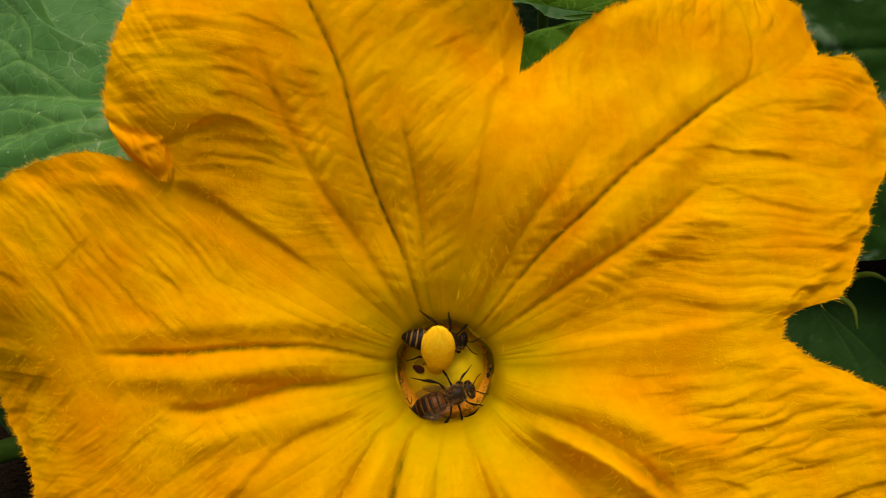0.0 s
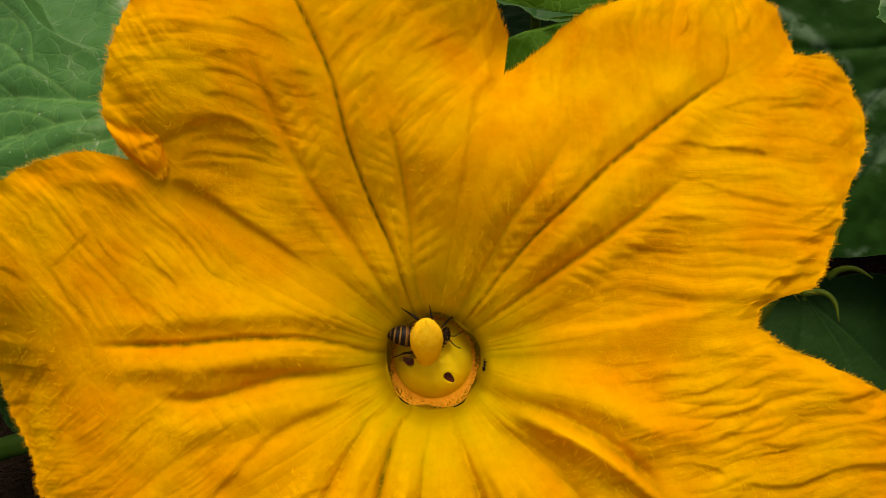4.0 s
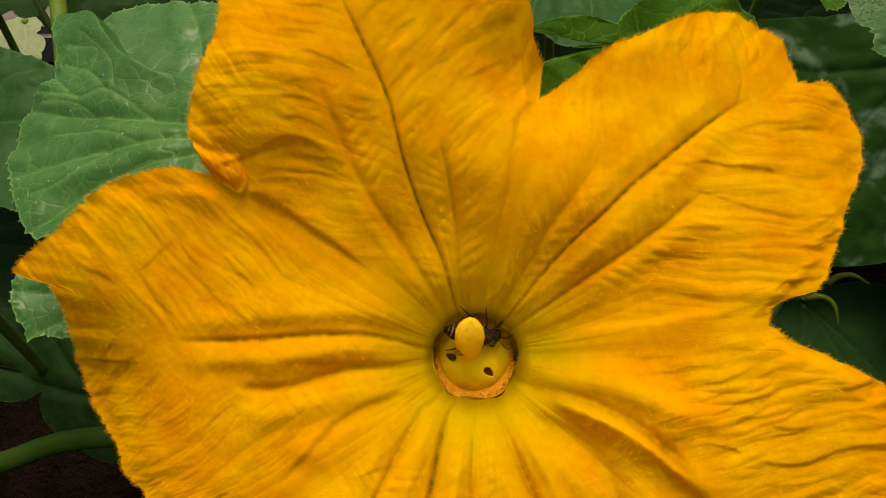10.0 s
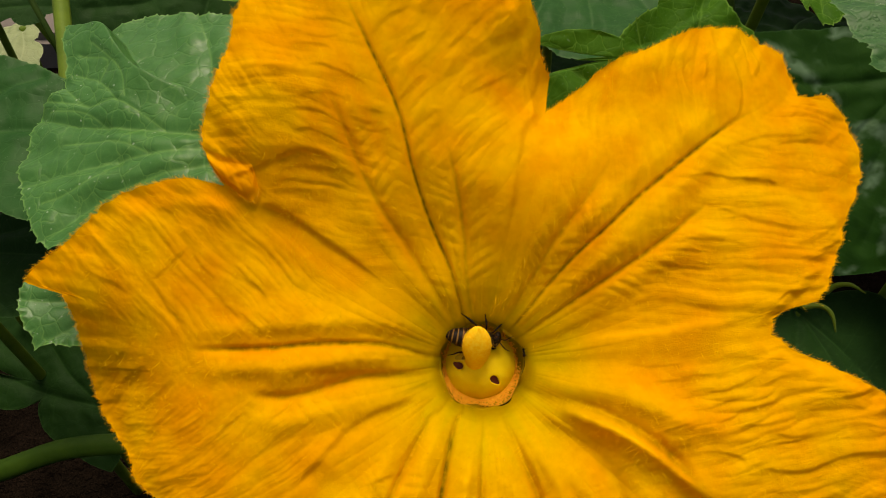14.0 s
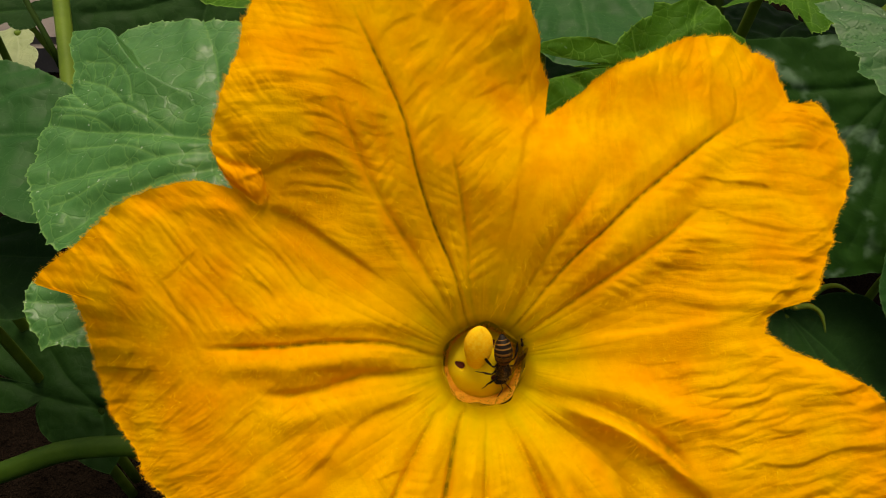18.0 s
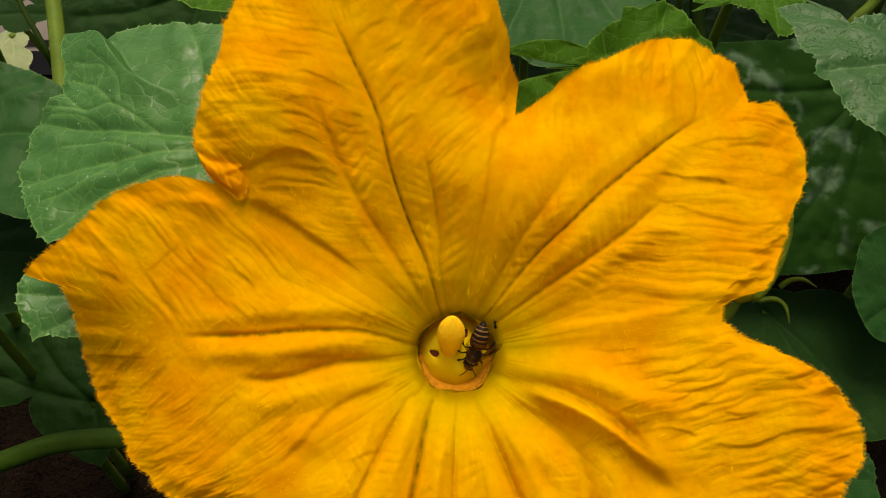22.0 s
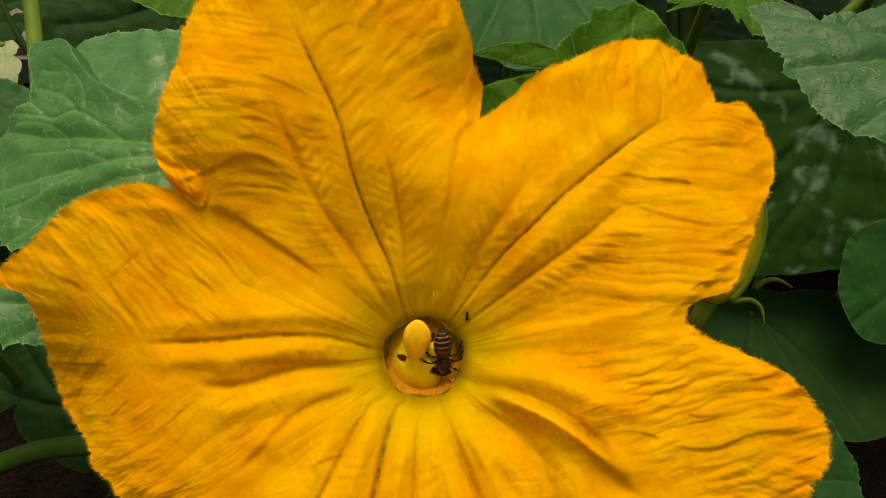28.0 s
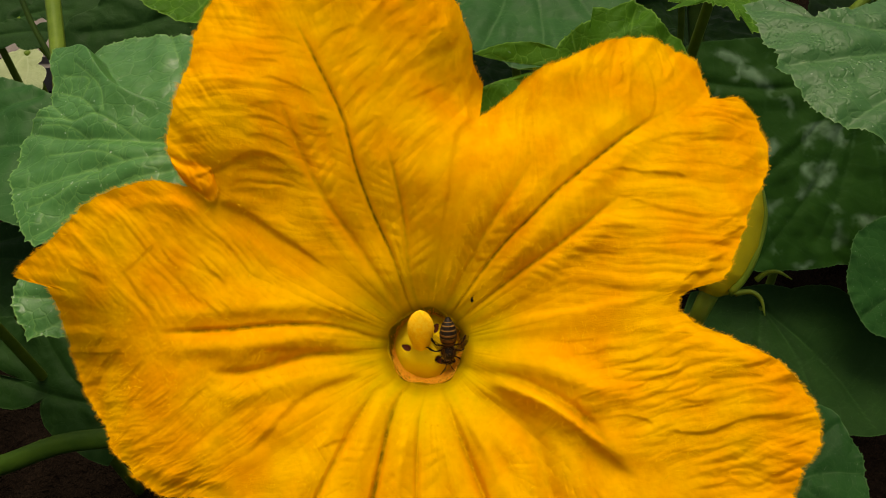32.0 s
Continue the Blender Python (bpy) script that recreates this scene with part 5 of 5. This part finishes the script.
# ---- flower bud beside the blossom ----
def build_bud():
    bud = tagged(new("flower_bud"), "closed yellow-green pumpkin flower bud with curling sepals", "flower bud")
    A, T = np.meshgrid(np.linspace(0, 2 * np.pi, 60, endpoint=False), np.linspace(0, 1, 40), indexing="ij")
    prof = np.interp(T, [0, 0.05, 0.2, 0.45, 0.7, 0.9, 1.0], [2.5, 6, 10.0, 11.5, 9.5, 5, 0.2]) * (1 + 0.07 * np.cos(5 * A) + 0.02 * perlin(A * 3, T * 6, 5))
    P = np.stack([prof * np.cos(A), prof * np.sin(A), 46 * T], -1) / 1000
    foot, head = Vector((0.0990, 0.1300, 0.2720)), Vector((0.1140, 0.1590, 0.2990))
    m = Matrix.Translation(foot) @ (head - foot).to_track_quat("Z", "Y").to_matrix().to_4x4()
    bud.matrix_basis = m
    inv = m.inverted()
    part("bud_body", sheet("bud_body", P, BUD, True), None, bud)
    part("bud_stalk", tube("bud_stalk", [(0, 0, 0.001)] + [tuple(inv @ Vector(p)) for p in ((0.0955, 0.126, 0.262), (0.0960, 0.129, 0.23), (0.1, 0.13, -0.005))], [0.0034, 0.003, 0.0032, 0.004], STEM, 20, 12, 0.06), None, bud)
    for k in range(5):
        a = 2 * math.pi * k / 5
        pts = [(0.0104 * math.cos(a) * f, 0.0104 * math.sin(a) * f, z) for f, z in ((0.75, 0.003), (1.06, 0.010), (1.16, 0.020), (1.02, 0.031), (0.6, 0.040))]
        part("rib", tube("rib", pts, [0.0014, 0.0012, 0.001, 0.0008, 0.0005], CALYX, 16, 8), None, bud)
    for pts in ([(0.1138, 0.1307, 0.279), (0.1164, 0.1312, 0.282), (0.1195, 0.1295, 0.2845), (0.1231, 0.1262, 0.2844)], [(0.1054, 0.126, 0.2777), (0.1101, 0.1251, 0.2795), (0.1128, 0.1219, 0.2794), (0.1135, 0.1169, 0.2766)]):
        part("sepal", tube("sepal", [tuple(inv @ Vector(p)) for p in pts], [0.0011, 0.0009, 0.0007, 0.0002], STEM, 18, 8), None, bud, "thin curling green sepal")


build_bud()


# ---- bees ----
def ball(r, squash=(1, 1, 1), u=18, v=12):
    bm = bmesh.new()
    bmesh.ops.create_uvsphere(bm, u_segments=u, v_segments=v, radius=r)
    bmesh.ops.scale(bm, vec=squash, verts=bm.verts)
    return bm


def wing_mesh(length, width):
    n, m = 22, 8
    t, q = np.meshgrid(np.linspace(0, 1, n), np.linspace(-1, 1, m), indexing="ij")
    half = width * np.power(np.sin(np.pi * np.clip(0.06 + 0.9 * t, 0, 1)), 0.7) * (0.45 + 0.55 * t)
    P = np.stack([half * q * 0.5 - 0.15 * width * t, -length * t, 0.0001 * np.sin(q * 9 + t * 14) + 0.0006 * t * t], -1)
    return sheet("wing", P, WING)


def fuzz(name, centre, radii, count, length, material, seed):
    rng = np.random.RandomState(seed)
    V, Fc = [], []
    for _ in range(count):
        d = rng.randn(3)
        d /= np.linalg.norm(d)
        p = np.array(centre) + d * radii
        g = d + rng.randn(3) * 0.3
        s = np.cross(g, (0.3, 0.5, 0.8))
        s /= np.linalg.norm(s)
        n = len(V)
        V += [p - s * 0.00003, p + s * 0.00003, p + g * length * rng.uniform(0.5, 1)]
        Fc.append((n, n + 1, n + 2))
    return loose(name, V, Fc, material, False)


def build_bee(label, spread, m, tuck=1.0, pale=None, fur=None):
    """A honeybee, 15 mm long, head along +y, back up."""
    bee = tagged(new("honeybee"), label, "bee", "honeybees at the blossom")
    bee.matrix_basis = m
    thorax = part("thorax", ball(0.0022, (1, 1.12, 0.95)), BEE_BLACK, bee, "", pose(0, 0.0030, 0.0006))
    part("thorax_fuzz", fuzz("thorax_fuzz", (0, 0, 0), (0.0021, 0.0024, 0.002), 900, 0.0008, fur or BEE_FUZZ, 3), None, thorax, "brown thorax hair")
    head = part("head", ball(0.0017, (1.12, 0.72, 1.0)), BEE_BLACK, bee, "", pose(0, 0.0062, 0.0001, 20))
    part("head_fuzz", fuzz("head_fuzz", (0, 0, 0.0003), (0.0017, 0.0011, 0.0015), 260, 0.0005, fur or BEE_FUZZ, 4), None, head, "pale face hair")
    part("pollen_dust", fuzz("pollen_dust", (0, 0.0002, 0.0004), (0.0019, 0.0014, 0.0016), 170, 0.0005, POLLEN, 8), None, head, "orange pollen dust")
    for s in (-1, 1):
        part("eye", ball(0.00085, (0.55, 0.8, 1.35), 14, 10), BEE_BLACK, head, "", pose(s * 0.00165, 0.0001, 0.0002))
        part("antenna", tube("antenna", [(s * 0.0005, 0.0010, 0.0006), (s * 0.0011, 0.0022, 0.0014), (s * 0.0018, 0.0030, 0.0012), (s * 0.0024, 0.0040, 0.0006)], [0.00014, 0.00013, 0.00012, 0.0001], BEE_BLACK, 10, 6), None, head)
    abdomen = part("abdomen", tube("abdomen", [(0, 0.0010, 0.0004), (0, -0.0015, 0.0003), (0, -0.0043, -0.0001), (0, -0.0076, -0.0011)], [0.0009, 0.0021, 0.0024, 0.0024, 0.0019, 0.0005], BEE_BLACK, 26, 22), None, bee, "dark tapering abdomen")
    # amber and pale rings round the abdomen
    line = curve_points([(0, 0.0010, 0.0004), (0, -0.0015, 0.0003), (0, -0.0043, -0.0001), (0, -0.0076, -0.0011)], 60)
    rad = np.interp(np.linspace(0, 1, 60), np.linspace(0, 1, 6), [0.0009, 0.0021, 0.0024, 0.0024, 0.0019, 0.0005])
    for i0, i1, mt in ((5, 14, BEE_AMBER), (17, 23, BEE_AMBER), (24, 25, BEE_PALE), (29, 31, BEE_AMBER), (31, 33, BEE_PALE), (39, 41, BEE_PALE), (46, 48, BEE_PALE), (52, 53, BEE_PALE)):
        a = np.linspace(0, 2 * np.pi, 22, endpoint=False)
        slope = np.gradient(line, axis=0)
        slope /= np.linalg.norm(slope, axis=1)[:, None]
        P = np.stack([line[i] + (rad[i] * 1.02 + 0.00006) * (np.cos(a)[:, None] * np.array((1.0, 0, 0)) + np.sin(a)[:, None] * np.cross((1.0, 0, 0), slope[i])) for i in range(i0, i1 + 1)], 1)
        part("band", sheet("band", P, (pale or mt) if mt is BEE_PALE else mt, True), None, abdomen)
    for s in (-1, 1):
        for name, ln, wd, out, y, z in (("fore_wing", 0.0090, 0.0032, spread, 0.0036, 0.0024), ("hind_wing", 0.0064, 0.0022, spread + 14, 0.0024, 0.0022)):
            wing = part(name, wing_mesh(ln, wd), None, bee, "smoky translucent wing", pose(s * 0.0012, y, z, -4, s * -6, s * out))
            for share, end, thick in ((0.96, 0.92, 0.00006), (0.25, 0.8, 0.00004), (-0.4, 0.66, 0.00003)):
                t = np.linspace(0.02, end, 7)
                half = wd * np.power(np.sin(np.pi * (0.06 + 0.9 * t)), 0.7) * (0.45 + 0.55 * t)
                part("wing_vein", tube("wing_vein", [(-s * half[k] * share * 0.5 - 0.15 * wd * t[k], -ln * t[k], 0.0006 * t[k] ** 2 + 0.00008) for k in range(7)], [thick, thick * 0.5], BEE_AMBER, 10, 5), None, wing, "dark wing vein")
        for name, y, reach, ahead, low in (("foreleg", 0.0042, 0.0044, 0.0036, -0.0016), ("midleg", 0.0028, 0.0066, -0.0008, -0.0016), ("hindleg", 0.0014, 0.0064, -0.0056, -0.0014)):
            reach, ahead = reach * tuck, ahead * tuck
            knee = (s * reach * 0.56, y + ahead * 0.18, 0.0006)
            ankle = (s * reach * 0.86, y + ahead * 0.74, -0.0009)
            toe = (s * reach * 1.12, y + ahead * 1.2, low * 1.15)
            fat = 1.35 if name == "hindleg" else 1.0
            limb = part(name, tube(name, [(s * 0.0009, y, -0.0009), (s * reach * 0.3, y + ahead * 0.05, -0.0001), knee], [0.00028, 0.00032, 0.00018], BEE_BLACK, 10, 8), None, bee)
            part("shin", tube("shin", [knee, tuple((np.array(knee) * 0.45 + np.array(ankle) * 0.55) + (s * 0.0002, 0, 0.0001)), ankle], [0.00015, 0.00030 * fat, 0.00018 * fat], BEE_BLACK, 10, 8), None, limb)
            part("foot", tube("foot", [ankle, tuple(np.array(ankle) * 0.5 + np.array(toe) * 0.5 + (0, 0, 0.0002)), toe], [0.00017 * fat, 0.00013, 0.00007], BEE_BLACK, 9, 6), None, limb)
    return bee


bee_resident = build_bee("dark striped honeybee dusted with pollen, working deep in the throat", 24, pose(-0.0016, 0.0934, 0.3073, -35, 65.2, -115))
bee_leaver = build_bee("dark honeybee crossing the throat rim and taking off", 10, pose(0.0001, 0.0823, 0.3002, 14, 26.7, -66.6), 1.0, BEE_AMBER)
bee_visitor = build_bee("honeybee with white-banded abdomen and spread wings over the blossom", 62, pose(0.0168, 0.0942, 0.3254, 35.5, -31.5, 41.5), 0.72, BEE_WHITE, BEE_TAWNY)


def build_ant(m):
    ant = tagged(new("small_ant"), "tiny dark brown ant crawling up the petal", "ant")
    ant.matrix_basis = m
    part("gaster", ball(0.00045, (0.9, 1.4, 0.9), 12, 8), BEE_BLACK, ant, "", pose(0, -0.0009, 0.0003))
    part("thorax", ball(0.00026, (0.9, 1.7, 0.9), 10, 8), BEE_BLACK, ant, "", pose(0, 0, 0.0003))
    part("head", ball(0.00032, (1, 1.1, 0.9), 10, 8), BEE_BLACK, ant, "", pose(0, 0.00065, 0.0003))
    for s in (-1, 1):
        part("antenna", tube("antenna", [(s * 0.0001, 0.0009, 0.0004), (s * 0.0004, 0.0012, 0.0005), (s * 0.0005, 0.0016, 0.0003)], [0.00004, 0.00004, 0.00003], BEE_BLACK, 6, 5), None, ant)
        for y in (0.0003, 0.0, -0.0003):
            part("leg", tube("leg", [(s * 0.0001, y, 0.0003), (s * 0.0005, y * 2.2, 0.0005), (s * 0.0010, y * 4, -0.0003)], [0.00005, 0.00005, 0.00003], BEE_BLACK, 7, 5), None, ant)
    return ant


ant = build_ant(pose(0.0104, 0.0881, 0.3025, 34.5, 12, -16.6))


# ---- ground ----
def build_ground():
    g = np.concatenate([-np.geomspace(300, 0.9, 26), np.linspace(-0.8, 0.8, 81), np.geomspace(0.9, 300, 26)])
    X, Y = np.meshgrid(g, g, indexing="ij")
    near = np.exp(-(X ** 2 + Y ** 2) / 1.5)
    Z = near * (0.012 * perlin(X * 9, Y * 9, 1) + 0.008 * perlin(X * 26, Y * 26, 2)) - 0.004
    part("ground", sheet("ground", np.stack([X, Y, Z], -1)[::-1], SOIL), None, None, "dark crumbly garden soil")
    tagged(bpy.data.objects["ground"], "dark crumbly garden soil", "ground", kind="structure")
    bm = bmesh.new()
    bmesh.ops.create_cube(bm, size=1)
    bmesh.ops.scale(bm, vec=(4.0, 3.0, 0.05), verts=bm.verts)
    bmesh.ops.bevel(bm, geom=bm.edges[:], offset=0.008, segments=2, affect="EDGES")
    path = part("pavement", bm, PAVING, None, "", pose(-2.25, 2.15, 0.01))
    tagged(path, "pale grey-pink paving beyond the bed", "pavement", kind="structure")
    path.data.polygons.foreach_set("use_smooth", [False] * len(path.data.polygons))


build_ground()


# ---- what moves ----
def motions():
    walk(bee_resident, [
        (0, pose(-0.0016, 0.0934, 0.3073, -35, 65.2, -115)),
        (1, pose(-0.0019, 0.0923, 0.3065, -34.2, 65.9, -114.6)),
        (2, pose(-0.0032, 0.0931, 0.307, -27.7, 66.5, -106.3)),
        (3, pose(-0.003, 0.0923, 0.3071, -27, 66, -100.5)),
        (3.5, pose(-0.0031, 0.0925, 0.3066, -30.7, 66.2, -109.9)),
        (5.5, pose(-0.0013, 0.0934, 0.3073, -27, 66.9, -104.2)),
        (6, pose(-0.0013, 0.0925, 0.3066, -26, 67.5, -102.9)),
        (7, pose(-0.0022, 0.0923, 0.3065, -5.2, 67.3, -72.7)),
        (8, pose(-0.003, 0.0928, 0.3068, -20, 67.7, -92.6)),
        (9, pose(0.0006, 0.0936, 0.3075, -52.1, 61.7, -142.3)),
        (10, pose(-0.0001, 0.0927, 0.3067, -40.5, 65.9, -123.8)),
        (11, pose(-0.0004, 0.0933, 0.3072, -33.5, 67, -112.8)),
        (12, pose(-0.0004, 0.0931, 0.3071, -33.5, 66, -113.2)),
        (13, pose(-0.0019, 0.0926, 0.3067, -29.3, 66.9, -107.9)),
        (14, pose(-0.0018, 0.0937, 0.3075, -33.3, 67.5, -115.8)),
        (14.5, pose(-0.0014, 0.0932, 0.3071, -29.5, 67.9, -109.1)),
        (15.5, pose(0.0039, 0.0925, 0.3066, -50.1, 19.8, -135.6)),
        (16.5, pose(0.0052, 0.0898, 0.304, -68.2, -9.8, -143.9)),
        (17, pose(0.0056, 0.0899, 0.3041, -67.4, -8.5, -141.6)),
        (18, pose(0.0054, 0.0891, 0.3034, -72.8, -11.1, -150)),
        (19, pose(0.006, 0.0891, 0.3035, -76.7, -18.3, -159.2)),
        (20, pose(0.0051, 0.0894, 0.3043, -77.1, -18.4, 179.2)),
        (21, pose(0.0059, 0.0899, 0.3046, -77.2, -16.4, -177.6)),
        (22, pose(0.006, 0.0895, 0.3044, -76, -16.2, -176.2)),
        (23, pose(0.0056, 0.089, 0.304, -74.8, -13.4, -173.3)),
        (24, pose(0.0059, 0.0894, 0.3043, -76.1, -12.6, -172.8)),
        (25, pose(0.0055, 0.0893, 0.3042, -72.6, -4.6, 171.8)),
        (25.5, pose(0.0051, 0.0892, 0.3041, -73.5, 2.8, -176.9)),
        (27.5, pose(0.0068, 0.0879, 0.3031, -70.5, 5.7, -169)),
        (28, pose(0.0059, 0.0887, 0.3038, -70.4, 0.5, -174.8)),
        (29, pose(0.0066, 0.0893, 0.3042, -71.1, -0.3, -175.8)),
        (30, pose(0.0059, 0.0898, 0.3046, -70.6, -1.7, -176.2)),
        (31, pose(0.0065, 0.089, 0.304, -72.2, -1.3, -175.7)),
        (32, pose(0.0066, 0.0889, 0.3039, -69.6, -2.1, -176.3))])
    walk(bee_leaver, [
        (0, pose(0.0001, 0.0823, 0.3002, 14, 26.7, -66.6)),
        (0.5, pose(-0.0005, 0.0817, 0.2997, 12.4, 27.8, -69.3)),
        (1, pose(-0.0003, 0.083, 0.3007, 5.5, 29.8, -80.9)),
        (1.5, pose(-0.0044, 0.0828, 0.3006, -2.3, 29.4, -93.7)),
        (1.8, pose(-0.0056, 0.0837, 0.3012, -14.2, 26.8, -113.9)),
        (2.1, pose(-0.0001, 0.0825, 0.3003, -1.3, 29.1, -92.1)),
        (2.4, pose(0.0062, 0.0833, 0.3015, 20, 1.6, -68.1)),
        (2.7, pose(0.0063, 0.0839, 0.3033, 38.8, -12.5, -77.8)),
        (3, pose(0.01, 0.0839, 0.3045, 50.1, -7.7, -80.8)),
        (3.3, pose(0.0139, 0.0824, 0.3059, 54.2, -4.5, -85.7)),
        (3.5, pose(0.0145, 0.0813, 0.3145, 29.5, -8.5, -101.6)),
        (3.9, pose(0.09, 0.07, 0.40, 25, 25, -85)),
        (4.6, pose(0.60, 0.10, 0.62, 10, 10, -80)),
        (6.0, pose(2.2, 0.6, 0.7, -10, 0, -75)),
        (8.5, pose(4.6, 1.2, -0.0022, 0, 0, -75)),
        (32.0, pose(4.6, 1.2, -0.0022, 0, 0, -75))])
    walk(bee_visitor, [
        (0.0, pose(0.9, -0.7, 0.9, 0, 0, 55)),
        (0.6, pose(0.30, -0.14, 0.52, 10, -10, 58)),
        (0.85, pose(0.085, 0.020, 0.375, 20, -20, 55)),
        (1, pose(0.0168, 0.0942, 0.3254, 35.5, -31.5, 41.5)),
        (1.1, pose(0.0016, 0.0903, 0.325, 80.4, 2.8, -4.1)),
        (1.2, pose(0.0011, 0.0913, 0.3232, 82.2, -1, 1.4)),
        (1.4, pose(0.0005, 0.09, 0.321, 54, -21.1, 33.1)),
        (1.5, pose(-0.008, 0.0816, 0.3247, -5.9, -28.2, 133.6)),
        (1.6, pose(-0.0085, 0.0822, 0.3238, -5.9, -26, 130)),
        (1.72, pose(-0.06, 0.045, 0.365, 0, -15, 120)),
        (2.1, pose(-0.35, -0.05, 0.62, 0, 0, 110)),
        (4.0, pose(-1.2, 1.2, 1.2, 0, 0, 20)),
        (6.0, pose(0.5, 1.2, 0.9, 0, 0, -60)),
        (6.6, pose(0.28, 0.42, 0.50, 0, -10, 20)),
        (6.85, pose(0.055, 0.125, 0.365, 10, -25, 50)),
        (7, pose(0.0049, 0.0907, 0.309, 22.2, 27.8, 55.8)),
        (7.2, pose(-0.0007, 0.0906, 0.3177, 19.5, 18.3, 86.2)),
        (7.35, pose(-0.05, 0.085, 0.37, 10, -15, 100)),
        (7.8, pose(-0.40, 0.0, 0.65, 0, 0, 110)),
        (10.0, pose(-2.5, -0.6, 0.8, -10, 0, 110)),
        (12.5, pose(-4.8, -1.3, -0.0022, 0, 0, 110)),
        (32.0, pose(-4.8, -1.3, -0.0022, 0, 0, 110))])
    walk(ant, [
        (0, pose(0.0104, 0.0881, 0.3025, 34.5, 12, -16.6)),
        (3, pose(0.0138, 0.0867, 0.3079, 61.6, -33.6, -52)),
        (3.5, pose(0.0129, 0.0862, 0.3059, 60.1, -36.3, -55.1)),
        (5.5, pose(0.0115, 0.0875, 0.3031, 63.6, -38.6, -58)),
        (6, pose(0.0104, 0.0879, 0.3023, 35.1, 10.4, -17.8)),
        (7, pose(0.0106, 0.0877, 0.3021, 56, -29.2, -47.4)),
        (8, pose(0.0106, 0.0883, 0.3025, 53.6, -26, -44.5)),
        (9, pose(0.0107, 0.0883, 0.3024, 56.7, -30.3, -48.5)),
        (10, pose(0.0109, 0.0887, 0.3027, 62.3, -36.7, -55.6)),
        (11, pose(0.0104, 0.0889, 0.3031, 39.7, -2.1, -26.4)),
        (12, pose(0.0104, 0.0897, 0.3036, 45.7, -14.6, -35.3)),
        (13, pose(0.0108, 0.0904, 0.3041, 73.6, -34.4, -52.9)),
        (14, pose(0.0113, 0.0904, 0.306, 73, -31.9, -50.2)),
        (14.5, pose(0.0113, 0.0903, 0.3056, 72.9, -32.6, -50.9)),
        (16.5, pose(0.0109, 0.0917, 0.3074, 75.4, -27.6, -45.9)),
        (17, pose(0.0111, 0.0914, 0.3074, 74.6, -28.4, -46.6)),
        (18, pose(0.0106, 0.0922, 0.3078, 76.3, -25.9, -44.3)),
        (19, pose(0.0111, 0.0918, 0.3083, 74.8, -26.2, -44.7)),
        (20, pose(0.0112, 0.0918, 0.3086, 74.3, -26, -44.4)),
        (21, pose(0.011, 0.092, 0.3085, 74.9, -25.6, -44.1)),
        (22, pose(0.0111, 0.0926, 0.3103, 74, -21.6, -40.7)),
        (23, pose(0.0111, 0.093, 0.3112, 73.1, -19.5, -39)),
        (24, pose(0.0111, 0.0931, 0.3115, 72.9, -18.8, -38.4)),
        (25, pose(0.0114, 0.093, 0.312, 71.7, -18.7, -38.3)),
        (25.5, pose(0.0116, 0.093, 0.3124, 70.8, -18.4, -38.1)),
        (27.5, pose(0.0119, 0.0935, 0.3142, 67.6, -15.5, -36)),
        (28, pose(0.0125, 0.0933, 0.3147, 65.8, -16.2, -36.4)),
        (29, pose(0.0125, 0.093, 0.3142, 66.6, -17.3, -37.3)),
        (30, pose(0.0131, 0.0934, 0.3158, 63.1, -15.7, -36.1)),
        (31, pose(0.0134, 0.0934, 0.3163, 61.8, -15.6, -36)),
        (32, pose(0.0136, 0.0942, 0.3175, 59.7, -13.1, -34.2))])


motions()
